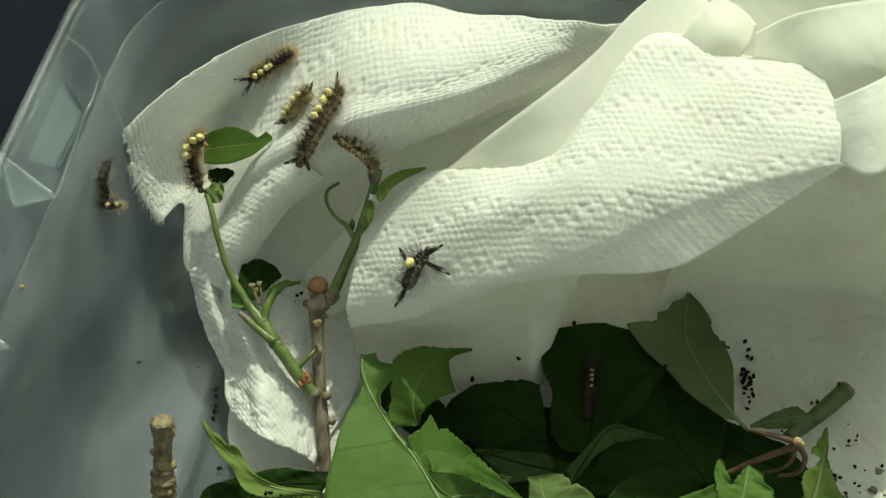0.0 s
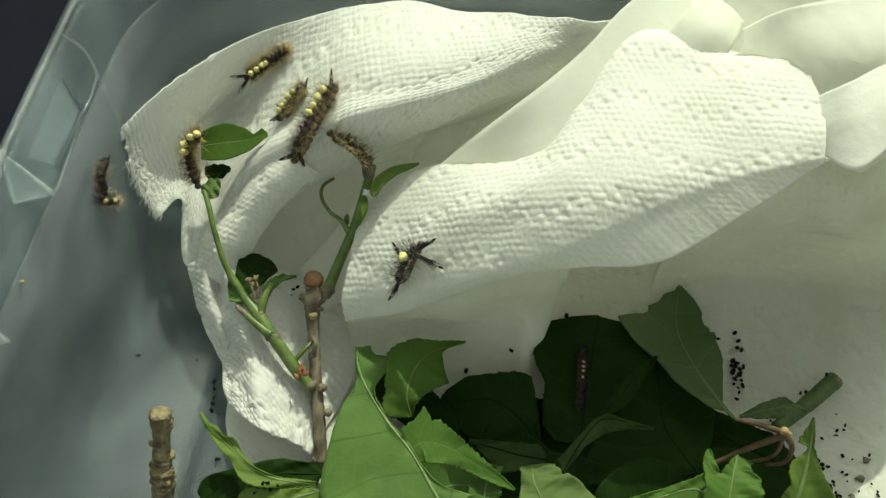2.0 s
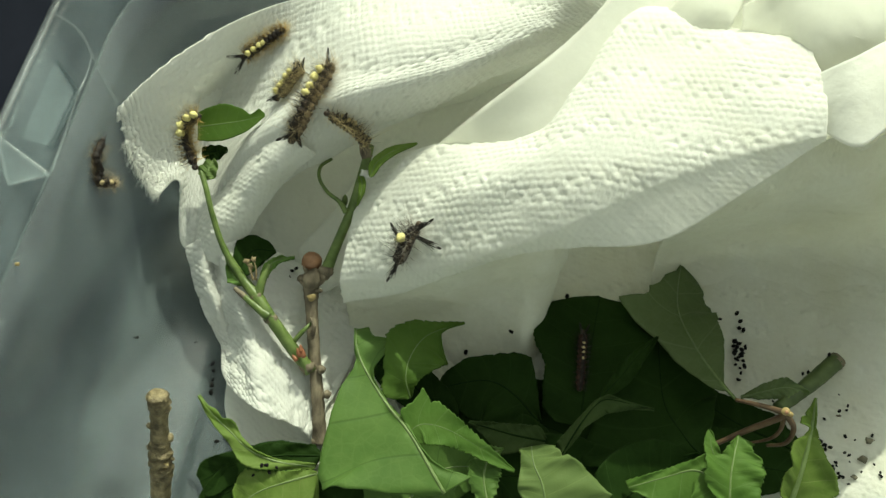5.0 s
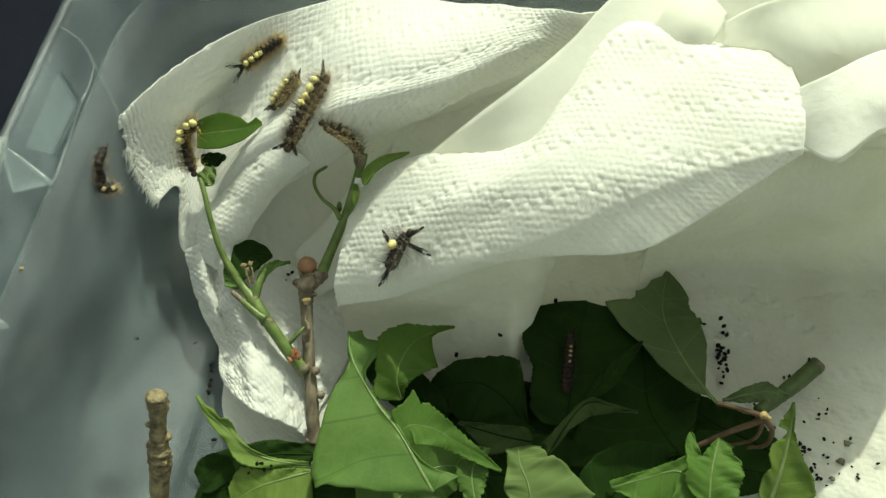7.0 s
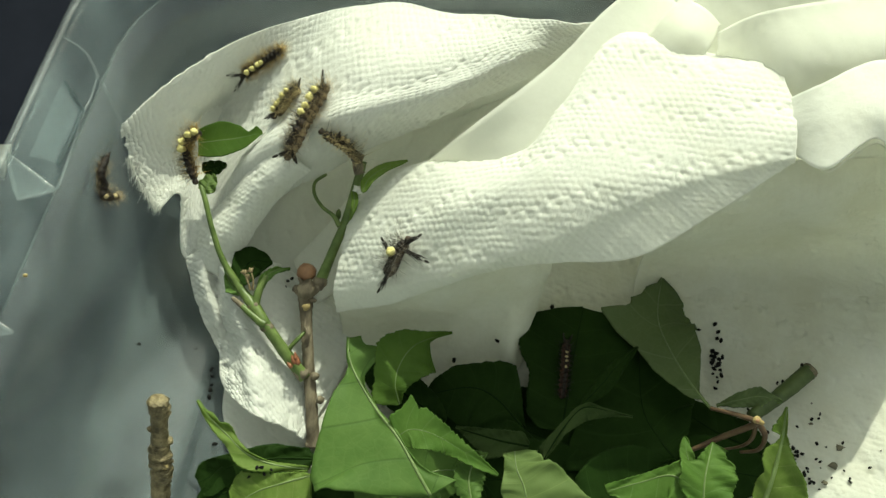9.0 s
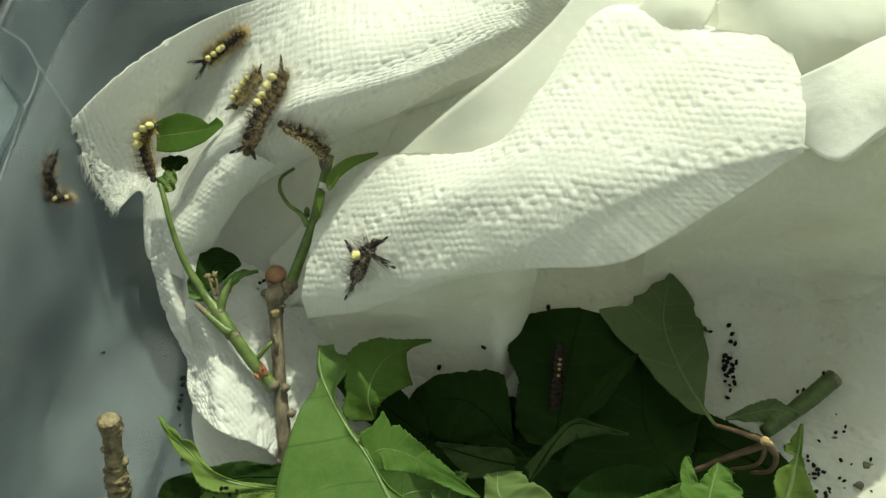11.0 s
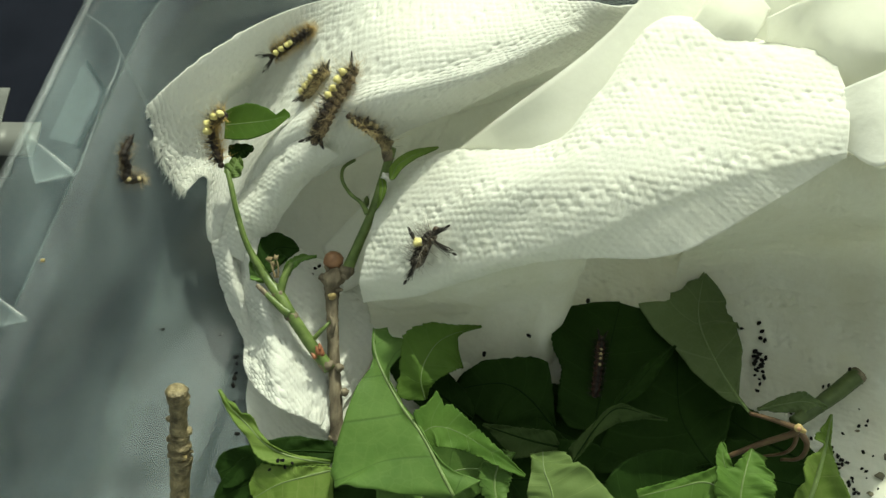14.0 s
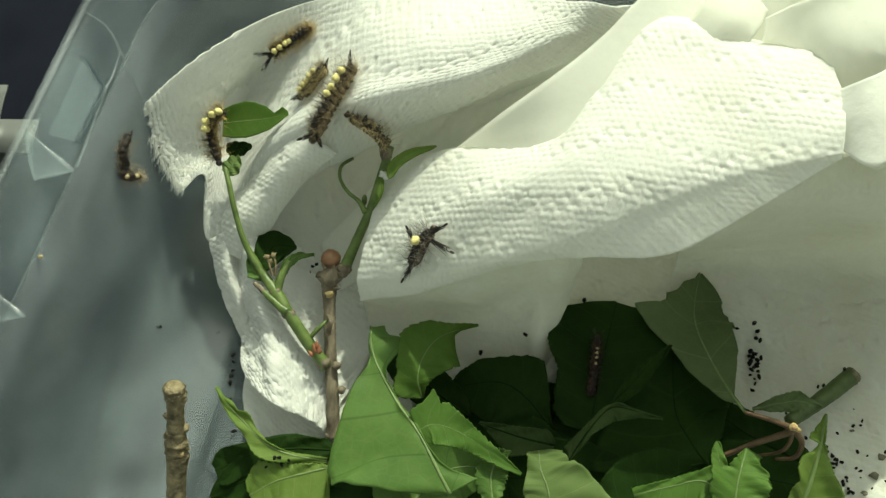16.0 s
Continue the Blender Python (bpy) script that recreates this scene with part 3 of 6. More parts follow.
def paper_towel():
    towel = thing("paper_towel", "crumpled white quilted paper towel lying in folds in the box", "paper towel")
    paper("flap", [
        [(-0.0759, 0.1521, 0.0453), (-0.0654, 0.1631, 0.0476), (-0.0480, 0.1783, 0.0465), (-0.0298, 0.1825, 0.0500), (-0.0102, 0.1839, 0.0530), (0.0129, 0.1760, 0.0580), (0.0382, 0.1714, 0.0610), (0.0470, 0.1773, 0.0540)],
        [(-0.0748, 0.1475, 0.0381), (-0.0658, 0.1596, 0.0388), (-0.0506, 0.1725, 0.0363), (-0.0354, 0.1721, 0.0437), (-0.0137, 0.1666, 0.0570), (0.0099, 0.1642, 0.0600), (0.0363, 0.1708, 0.0580), (0.0459, 0.1759, 0.0520)],
        [(-0.0733, 0.1440, 0.0336), (-0.0666, 0.1577, 0.0279), (-0.0560, 0.1662, 0.0257), (-0.0392, 0.1590, 0.0394), (-0.0174, 0.1550, 0.0550), (0.0072, 0.1568, 0.0590), (0.0348, 0.1695, 0.0560), (0.0440, 0.1740, 0.0500)],
        [(-0.0711, 0.1409, 0.0295), (-0.0653, 0.1514, 0.0246), (-0.0571, 0.1419, 0.0223), (-0.0457, 0.1463, 0.0350), (-0.0239, 0.1476, 0.0510), (0.0008, 0.1519, 0.0560), (0.0330, 0.1682, 0.0530), (0.0407, 0.1722, 0.0480)],
        [(-0.0685, 0.1382, 0.0278), (-0.0644, 0.1436, 0.0250), (-0.0632, 0.1303, 0.0150), (-0.0419, 0.1429, 0.0220), (-0.0288, 0.1450, 0.0320), (-0.0032, 0.1530, 0.0420), (0.0306, 0.1666, 0.0490), (0.0358, 0.1695, 0.0470)],
    ], towel, step=0.00028, relief=0.00024, seed=3, turn=-4, ragged=0.0011, strands=1.3, mat=PAPER_DIM_GLOW)
    paper("ridge", [
        [(-0.0162, 0.1452, 0.0280), (0.0003, 0.1437, 0.0400), (0.0226, 0.1386, 0.0530), (0.0341, 0.1482, 0.0600), (0.0478, 0.1655, 0.0630), (0.0690, 0.1579, 0.0650), (0.0838, 0.1560, 0.0660)],
        [(-0.0170, 0.1417, 0.0320), (-0.0005, 0.1396, 0.0450), (0.0218, 0.1344, 0.0580), (0.0328, 0.1437, 0.0640), (0.0459, 0.1596, 0.0680), (0.0669, 0.1517, 0.0700), (0.0819, 0.1511, 0.0696)],
        [(-0.0194, 0.1313, 0.0310), (-0.0031, 0.1283, 0.0440), (0.0141, 0.1249, 0.0570), (0.0329, 0.1306, 0.0660), (0.0501, 0.1393, 0.0680), (0.0665, 0.1394, 0.0700), (0.0833, 0.1416, 0.0700)],
        [(-0.0213, 0.1222, 0.0280), (-0.0043, 0.1197, 0.0410), (0.0117, 0.1179, 0.0520), (0.0302, 0.1199, 0.0630), (0.0490, 0.1271, 0.0670), (0.0658, 0.1307, 0.0680), (0.0831, 0.1336, 0.0700)],
        [(-0.0227, 0.1171, 0.0245), (-0.0057, 0.1139, 0.0355), (0.0118, 0.1123, 0.0485), (0.0291, 0.1137, 0.0585), (0.0466, 0.1202, 0.0633), (0.0631, 0.1251, 0.0662), (0.0826, 0.1283, 0.0682)],
        [(-0.0227, 0.1155, 0.0222), (-0.0060, 0.1127, 0.0330), (0.0121, 0.1114, 0.0466), (0.0293, 0.1124, 0.0560), (0.0472, 0.1181, 0.0605), (0.0640, 0.1232, 0.0643), (0.0827, 0.1282, 0.0673)],
        [(-0.0223, 0.1136, 0.0180), (-0.0071, 0.1118, 0.0280), (0.0132, 0.1117, 0.0440), (0.0298, 0.1110, 0.0510), (0.0486, 0.1108, 0.0540), (0.0661, 0.1189, 0.0600), (0.0830, 0.1282, 0.0660)],
    ], towel, step=0.00028, relief=0.00020, crumple=0.0003, seed=11, turn=16, calm=(0.80, 0.88), level=True)
    # Greyer stained paper here stands in for the shade below the ridge.
    paper("skirt", [
        [(-0.0232, 0.1161, 0.0185), (-0.0079, 0.1136, 0.0280), (0.0048, 0.1115, 0.0380), (0.0147, 0.1130, 0.0450), (0.0205, 0.1140, 0.0470), (0.0270, 0.1150, 0.0440), (0.0310, 0.1190, 0.0360)],
        [(-0.0225, 0.1165, 0.0090), (-0.0085, 0.1145, 0.0130), (0.0050, 0.1140, 0.0160), (0.0160, 0.1150, 0.0190), (0.0215, 0.1135, 0.0240), (0.0265, 0.1150, 0.0200), (0.0300, 0.1210, 0.0160)],
        [(-0.0222, 0.1120, 0.0030), (-0.0085, 0.1120, 0.0045), (0.0050, 0.1115, 0.0055), (0.0155, 0.1110, 0.0065), (0.0215, 0.1085, 0.0100), (0.0255, 0.1110, 0.0075), (0.0290, 0.1190, 0.0050)],
        [(-0.0225, 0.1060, 0.0012), (-0.0085, 0.1060, 0.0014), (0.0050, 0.1055, 0.0016), (0.0150, 0.1045, 0.0018), (0.0205, 0.1030, 0.0024), (0.0245, 0.1060, 0.0018), (0.0285, 0.1150, 0.0012)],
        [(-0.0230, 0.0980, -0.0012), (-0.0085, 0.0980, -0.0012), (0.0050, 0.0975, -0.0012), (0.0145, 0.0965, -0.0012), (0.0200, 0.0955, -0.0012), (0.0240, 0.0985, -0.0012), (0.0285, 0.1090, -0.0012)],
    ], towel, step=0.0005, relief=0.00012, crumple=0.0005, seed=17, mat=PAPER_STAINED_SHADED)
    paper("back_face", [
        [(-0.0011, 0.1412, 0.0424), (0.0085, 0.1432, 0.0534), (0.0184, 0.1467, 0.0617), (0.0278, 0.1528, 0.0655), (0.0348, 0.1588, 0.0677), (0.0414, 0.1661, 0.0695), (0.0493, 0.1732, 0.0709)],
        [(0.0008, 0.1410, 0.0427), (0.0123, 0.1402, 0.0527), (0.0221, 0.1425, 0.0594), (0.0314, 0.1489, 0.0643), (0.0384, 0.1566, 0.0664), (0.0464, 0.1654, 0.0685), (0.0559, 0.1733, 0.0697)],
        [(0.0021, 0.1399, 0.0430), (0.0135, 0.1366, 0.0505), (0.0234, 0.1345, 0.0565), (0.0347, 0.1434, 0.0623), (0.0414, 0.1512, 0.0643), (0.0483, 0.1583, 0.0663), (0.0643, 0.1669, 0.0685)],
    ], towel, step=0.001, relief=0.00006, crumple=0.0002, seed=23, mat=PAPER_THIN)
    paper("inner_face", [
        [(-0.0570, 0.1523, 0.0120), (-0.0451, 0.1626, 0.0180), (-0.0214, 0.1746, 0.0240), (0.0095, 0.1782, 0.0360), (0.0372, 0.1791, 0.0460)],
        [(-0.0572, 0.1438, 0.0060), (-0.0443, 0.1548, 0.0080), (-0.0205, 0.1691, 0.0110), (0.0099, 0.1779, 0.0220), (0.0379, 0.1786, 0.0400)],
        [(-0.0556, 0.1369, 0.0030), (-0.0394, 0.1426, 0.0050), (-0.0205, 0.1596, 0.0060), (0.0054, 0.1693, 0.0160), (0.0374, 0.1784, 0.0380)],
        [(-0.0536, 0.1291, 0.0020), (-0.0329, 0.1303, 0.0030), (-0.0188, 0.1501, 0.0040), (0.0024, 0.1585, 0.0120), (0.0369, 0.1773, 0.0360)],
        [(-0.0500, 0.1213, 0.0015), (-0.0269, 0.1243, 0.0020), (-0.0096, 0.1432, 0.0040), (0.0129, 0.1524, 0.0090), (0.0400, 0.1702, 0.0300)],
    ], towel, step=0.0006, relief=0.00022, seed=29, turn=-20)
    paper("tongue", [
        [(-0.0193, 0.1434, 0.0280), (-0.0265, 0.1404, 0.0150), (-0.0363, 0.1335, 0.0080)],
        [(-0.0198, 0.1325, 0.0260), (-0.0263, 0.1327, 0.0140), (-0.0342, 0.1283, 0.0070)],
        [(-0.0221, 0.1187, 0.0200), (-0.0253, 0.1215, 0.0110), (-0.0307, 0.1208, 0.0060)],
    ], towel, step=0.001, relief=0.0001, crumple=0.0003, seed=31)
    paper("lower_flap", [
        [(-0.0634, 0.1301, 0.0160), (-0.0591, 0.1307, 0.0190), (-0.0564, 0.1334, 0.0175), (-0.0513, 0.1319, 0.0220), (-0.0433, 0.1311, 0.0140), (-0.0323, 0.1278, 0.0080), (-0.0207, 0.1223, 0.0060)],
        [(-0.0608, 0.1210, 0.0120), (-0.0568, 0.1191, 0.0150), (-0.0545, 0.1201, 0.0120), (-0.0490, 0.1168, 0.0170), (-0.0396, 0.1175, 0.0130), (-0.0304, 0.1182, 0.0080), (-0.0206, 0.1165, 0.0050)],
        [(-0.0545, 0.1090, 0.0060), (-0.0522, 0.1076, 0.0065), (-0.0500, 0.1078, 0.0085), (-0.0446, 0.1046, 0.0145), (-0.0388, 0.1044, 0.0120), (-0.0311, 0.1035, 0.0070), (-0.0216, 0.1036, 0.0030)],
        [(-0.0530, 0.1000, 0.0070), (-0.0505, 0.0955, 0.0085), (-0.0468, 0.0915, 0.0115), (-0.0415, 0.0874, 0.0120), (-0.0360, 0.0860, 0.0090), (-0.0330, 0.0850, 0.0060), (-0.0310, 0.0840, 0.0040)],
    ], towel, step=0.0003, relief=0.00030, crumple=0.0008, seed=37, turn=35, mat=PAPER_DIM_GLOW)
    paper("under_flap", [
        [(-0.0520, 0.1030, 0.0030), (-0.0490, 0.1030, 0.0030), (-0.0380, 0.0940, 0.0020), (-0.0300, 0.0890, 0.0020)],
        [(-0.0530, 0.0940, 0.0010), (-0.0480, 0.0920, 0.0010), (-0.0380, 0.0860, 0.0010), (-0.0300, 0.0840, 0.0010)],
        [(-0.0500, 0.0830, 0.0010), (-0.0450, 0.0820, 0.0010), (-0.0380, 0.0810, 0.0010), (-0.0300, 0.0820, 0.0010)],
    ], towel, step=0.0004, relief=0.00014, crumple=0.0004, seed=101, turn=20)
    paper("floor_sheet", [
        [(-0.0448, 0.1701, 0.0010), (-0.0132, 0.1701, 0.0010), (0.0278, 0.1701, 0.0010), (0.0807, 0.1645, 0.0010), (0.1111, 0.1633, 0.0030), (0.1374, 0.1614, 0.0060)],
        [(-0.0396, 0.1380, 0.0010), (-0.0126, 0.1380, 0.0010), (0.0264, 0.1380, 0.0010), (0.0694, 0.1346, 0.0010), (0.0992, 0.1346, 0.0010), (0.1320, 0.1331, 0.0040)],
        [(-0.0346, 0.1059, 0.0010), (-0.0119, 0.1059, 0.0010), (0.0250, 0.1059, 0.0010), (0.0661, 0.1059, 0.0010), (0.0945, 0.1059, 0.0010), (0.1323, 0.1055, 0.0020)],
        [(-0.0304, 0.0798, 0.0010), (-0.0087, 0.0798, 0.0010), (0.0238, 0.0798, 0.0010), (0.0631, 0.0798, 0.0010), (0.0970, 0.0798, 0.0010), (0.1350, 0.0798, 0.0010)],
        [(-0.0279, 0.0597, 0.0010), (-0.0057, 0.0597, 0.0010), (0.0243, 0.0597, 0.0010), (0.0674, 0.0597, 0.0010), (0.1013, 0.0597, 0.0010), (0.1392, 0.0597, 0.0010)],
    ], towel, step=0.0005, relief=0.00022, crumple=0.0005, seed=41, turn=20, mat=PAPER_STAINED_SHADED, label="flat lower layer, soiled with droppings")
    paper("lobe", [
        [(0.0506, 0.1590, 0.0660), (0.0556, 0.1640, 0.0710), (0.0612, 0.1689, 0.0730)],
        [(0.0566, 0.1548, 0.0680), (0.0611, 0.1587, 0.0725), (0.0657, 0.1650, 0.0730)],
        [(0.0632, 0.1534, 0.0670), (0.0665, 0.1566, 0.0705), (0.0691, 0.1622, 0.0710)],
    ], towel, step=0.0008, relief=0.00015, crumple=0.0003, seed=43, mat=PAPER_THIN)
    paper("far_fold", [
        [(0.0674, 0.1576, 0.0742), (0.0765, 0.1610, 0.0764), (0.0860, 0.1622, 0.0780), (0.1062, 0.1652, 0.0779)],
        [(0.0680, 0.1559, 0.0683), (0.0760, 0.1553, 0.0705), (0.0841, 0.1518, 0.0742), (0.1037, 0.1511, 0.0762)],
        [(0.0637, 0.1529, 0.0630), (0.0788, 0.1499, 0.0660), (0.0861, 0.1434, 0.0665), (0.1053, 0.1449, 0.0685)],
        [(0.0662, 0.1463, 0.0540), (0.0809, 0.1432, 0.0550), (0.0898, 0.1344, 0.0580), (0.1097, 0.1331, 0.0600)],
    ], towel, step=0.0008, relief=0.00006, crumple=0.0002, seed=47, mat=PAPER_THIN)
    paper("far_fold", [
        [(0.0468, 0.1754, 0.0630), (0.0531, 0.1764, 0.0650), (0.0670, 0.1774, 0.0680), (0.0868, 0.1735, 0.0690), (0.1116, 0.1757, 0.0690)],
        [(0.0539, 0.1734, 0.0590), (0.0600, 0.1717, 0.0610), (0.0721, 0.1683, 0.0630), (0.0926, 0.1699, 0.0650), (0.1123, 0.1716, 0.0650)],
        [(0.0613, 0.1673, 0.0520), (0.0660, 0.1657, 0.0540), (0.0756, 0.1633, 0.0570), (0.0941, 0.1658, 0.0580), (0.1145, 0.1692, 0.0580)],
    ], towel, step=0.0008, relief=0.00006, crumple=0.0002, seed=53, mat=PAPER_THIN)
    paper("side_fold", [
        [(0.0785, 0.1438, 0.0660), (0.0820, 0.1428, 0.0686), (0.0830, 0.1423, 0.0700), (0.0880, 0.1422, 0.0750), (0.1008, 0.1466, 0.0780), (0.1135, 0.1425, 0.0780), (0.1290, 0.1535, 0.0740)],
        [(0.0781, 0.1367, 0.0655), (0.0820, 0.1356, 0.0686), (0.0830, 0.1350, 0.0700), (0.0889, 0.1333, 0.0745), (0.0986, 0.1343, 0.0770), (0.1090, 0.1300, 0.0760), (0.1180, 0.1400, 0.0725)],
        [(0.0803, 0.1328, 0.0600), (0.0823, 0.1294, 0.0660), (0.0833, 0.1289, 0.0670), (0.0879, 0.1230, 0.0710), (0.0989, 0.1288, 0.0740), (0.1045, 0.1170, 0.0700), (0.1105, 0.1255, 0.0700)],
    ], towel, step=0.0008, relief=0.00008, crumple=0.0002, seed=59)
    paper("side_fold", [
        [(0.0669, 0.1224, 0.0540), (0.0842, 0.1301, 0.0635), (0.0890, 0.1237, 0.0695), (0.0998, 0.1290, 0.0725), (0.1050, 0.1175, 0.0690)],
        [(0.0570, 0.1200, 0.0550), (0.0870, 0.1370, 0.0550), (0.0950, 0.1360, 0.0550), (0.1080, 0.1430, 0.0550), (0.1160, 0.1220, 0.0550)],
        [(0.0570, 0.1220, 0.0440), (0.0830, 0.1310, 0.0440), (0.0990, 0.1330, 0.0440), (0.1120, 0.1380, 0.0440), (0.1210, 0.1190, 0.0440)],
        [(0.0560, 0.1260, 0.0300), (0.0820, 0.1320, 0.0300), (0.1030, 0.1340, 0.0300), (0.1180, 0.1370, 0.0300), (0.1280, 0.1220, 0.0300)],
        [(0.0570, 0.1320, 0.0120), (0.0850, 0.1360, 0.0120), (0.1100, 0.1360, 0.0120), (0.1280, 0.1370, 0.0120), (0.1410, 0.1270, 0.0120)],
        [(0.0570, 0.1320, 0.0040), (0.0870, 0.1345, 0.0040), (0.1160, 0.1310, 0.0040), (0.1350, 0.1300, 0.0040), (0.1490, 0.1250, 0.0040)],
        [(0.0560, 0.1270, 0.0012), (0.0870, 0.1280, 0.0012), (0.1180, 0.1230, 0.0012), (0.1380, 0.1220, 0.0012), (0.1530, 0.1180, 0.0012)],
        [(0.0550, 0.1190, -0.0012), (0.0870, 0.1200, -0.0012), (0.1200, 0.1150, -0.0012), (0.1400, 0.1140, -0.0012), (0.1550, 0.1100, -0.0012)],
    ], towel, step=0.0005, relief=0.00013, crumple=0.0004, seed=61, turn=30, mat=PAPER_STAINED_SHADED)
    # Unseen sheet added behind the ridge to block sun leaks onto the floor.
    paper("inner_drape", [
        [(0.0021, 0.1427, 0.0420), (0.0225, 0.1384, 0.0535), (0.0340, 0.1480, 0.0605), (0.0477, 0.1652, 0.0635), (0.0688, 0.1576, 0.0655), (0.0810, 0.1530, 0.0695), (0.0960, 0.1480, 0.0720), (0.1350, 0.1420, 0.0400)],
        [(0.0020, 0.1300, 0.0200), (0.0200, 0.1400, 0.0300), (0.0340, 0.1480, 0.0320), (0.0470, 0.1560, 0.0340), (0.0660, 0.1520, 0.0340), (0.0800, 0.1480, 0.0340), (0.1020, 0.1430, 0.0340), (0.1350, 0.1400, 0.0220)],
        [(0.0020, 0.1300, 0.0020), (0.0200, 0.1400, 0.0020), (0.0340, 0.1460, 0.0020), (0.0470, 0.1520, 0.0020), (0.0660, 0.1500, 0.0020), (0.0800, 0.1470, 0.0020), (0.1020, 0.1450, 0.0020), (0.1350, 0.1420, 0.0020)],
    ], towel, step=0.002, relief=0, crumple=0.0, seed=67)
    # Unseen sheet, added so no sun passes behind the flap onto inner_face.
    paper("flap_back", [
        [(-0.0676, 0.1676, 0.0405), (-0.0486, 0.1797, 0.0435), (-0.0300, 0.1836, 0.0475), (-0.0103, 0.1841, 0.0515), (0.0129, 0.1762, 0.0565), (0.0376, 0.1711, 0.0605)],
        [(-0.0620, 0.1600, 0.0220), (-0.0470, 0.1735, 0.0240), (-0.0280, 0.1745, 0.0240), (-0.0100, 0.1745, 0.0250), (0.0140, 0.1740, 0.0260), (0.0360, 0.1730, 0.0280)],
        [(-0.0600, 0.1550, 0.0020), (-0.0460, 0.1680, 0.0020), (-0.0280, 0.1710, 0.0020), (-0.0100, 0.1710, 0.0020), (0.0140, 0.1700, 0.0020), (0.0360, 0.1690, 0.0020)],
    ], towel, step=0.002, relief=0, crumple=0.0, seed=71)
    paper("far_fold", [
        [(0.0503, 0.1794, 0.0520), (0.0743, 0.1777, 0.0540), (0.0947, 0.1777, 0.0540), (0.1141, 0.1794, 0.0540)],
        [(0.0562, 0.1681, 0.0510), (0.0746, 0.1664, 0.0520), (0.0924, 0.1647, 0.0520), (0.1117, 0.1639, 0.0520)],
        [(0.0609, 0.1570, 0.0480), (0.0754, 0.1553, 0.0480), (0.0920, 0.1530, 0.0490), (0.1123, 0.1507, 0.0500)],
    ], towel, step=0.001, relief=0.00005, crumple=0.0003, seed=83)
    paper("curl", [
        [(-0.0390, 0.1533, 0.0381), (-0.0452, 0.1468, 0.0342), (-0.0529, 0.1420, 0.0263), (-0.0599, 0.1364, 0.0193), (-0.0627, 0.1316, 0.0131)],
        [(-0.0369, 0.1488, 0.0416), (-0.0422, 0.1434, 0.0375), (-0.0501, 0.1389, 0.0293), (-0.0570, 0.1331, 0.0227), (-0.0603, 0.1288, 0.0161)],
        [(-0.0340, 0.1449, 0.0434), (-0.0393, 0.1404, 0.0392), (-0.0468, 0.1358, 0.0313), (-0.0535, 0.1303, 0.0243), (-0.0575, 0.1260, 0.0176)],
        [(-0.0308, 0.1426, 0.0428), (-0.0364, 0.1395, 0.0377), (-0.0439, 0.1348, 0.0298), (-0.0503, 0.1293, 0.0228), (-0.0547, 0.1249, 0.0161)],
        [(-0.0285, 0.1428, 0.0386), (-0.0346, 0.1407, 0.0332), (-0.0421, 0.1361, 0.0253), (-0.0483, 0.1304, 0.0183), (-0.0532, 0.1259, 0.0116)],
    ], towel, step=0.0003, relief=0.00018, crumple=0.0003, seed=89, turn=-80)
    # Hidden second layer, added under the flap to cut light reaching inner_face.
    paper("flap_lining", [
        [(-0.0660, 0.1726, 0.0339), (-0.0486, 0.1844, 0.0369), (-0.0303, 0.1885, 0.0410), (-0.0106, 0.1887, 0.0450), (0.0134, 0.1837, 0.0469), (0.0387, 0.1818, 0.0470)],
        [(-0.0653, 0.1659, 0.0298), (-0.0498, 0.1743, 0.0329), (-0.0352, 0.1742, 0.0399), (-0.0143, 0.1715, 0.0499), (0.0104, 0.1731, 0.0479), (0.0375, 0.1814, 0.0449)],
        [(-0.0661, 0.1634, 0.0208), (-0.0560, 0.1681, 0.0228), (-0.0403, 0.1639, 0.0338), (-0.0188, 0.1615, 0.0468), (0.0062, 0.1674, 0.0448), (0.0361, 0.1798, 0.0429)],
    ], towel, step=0.002, relief=0, crumple=0.0, seed=79)
    return towel


towel = paper_towel()


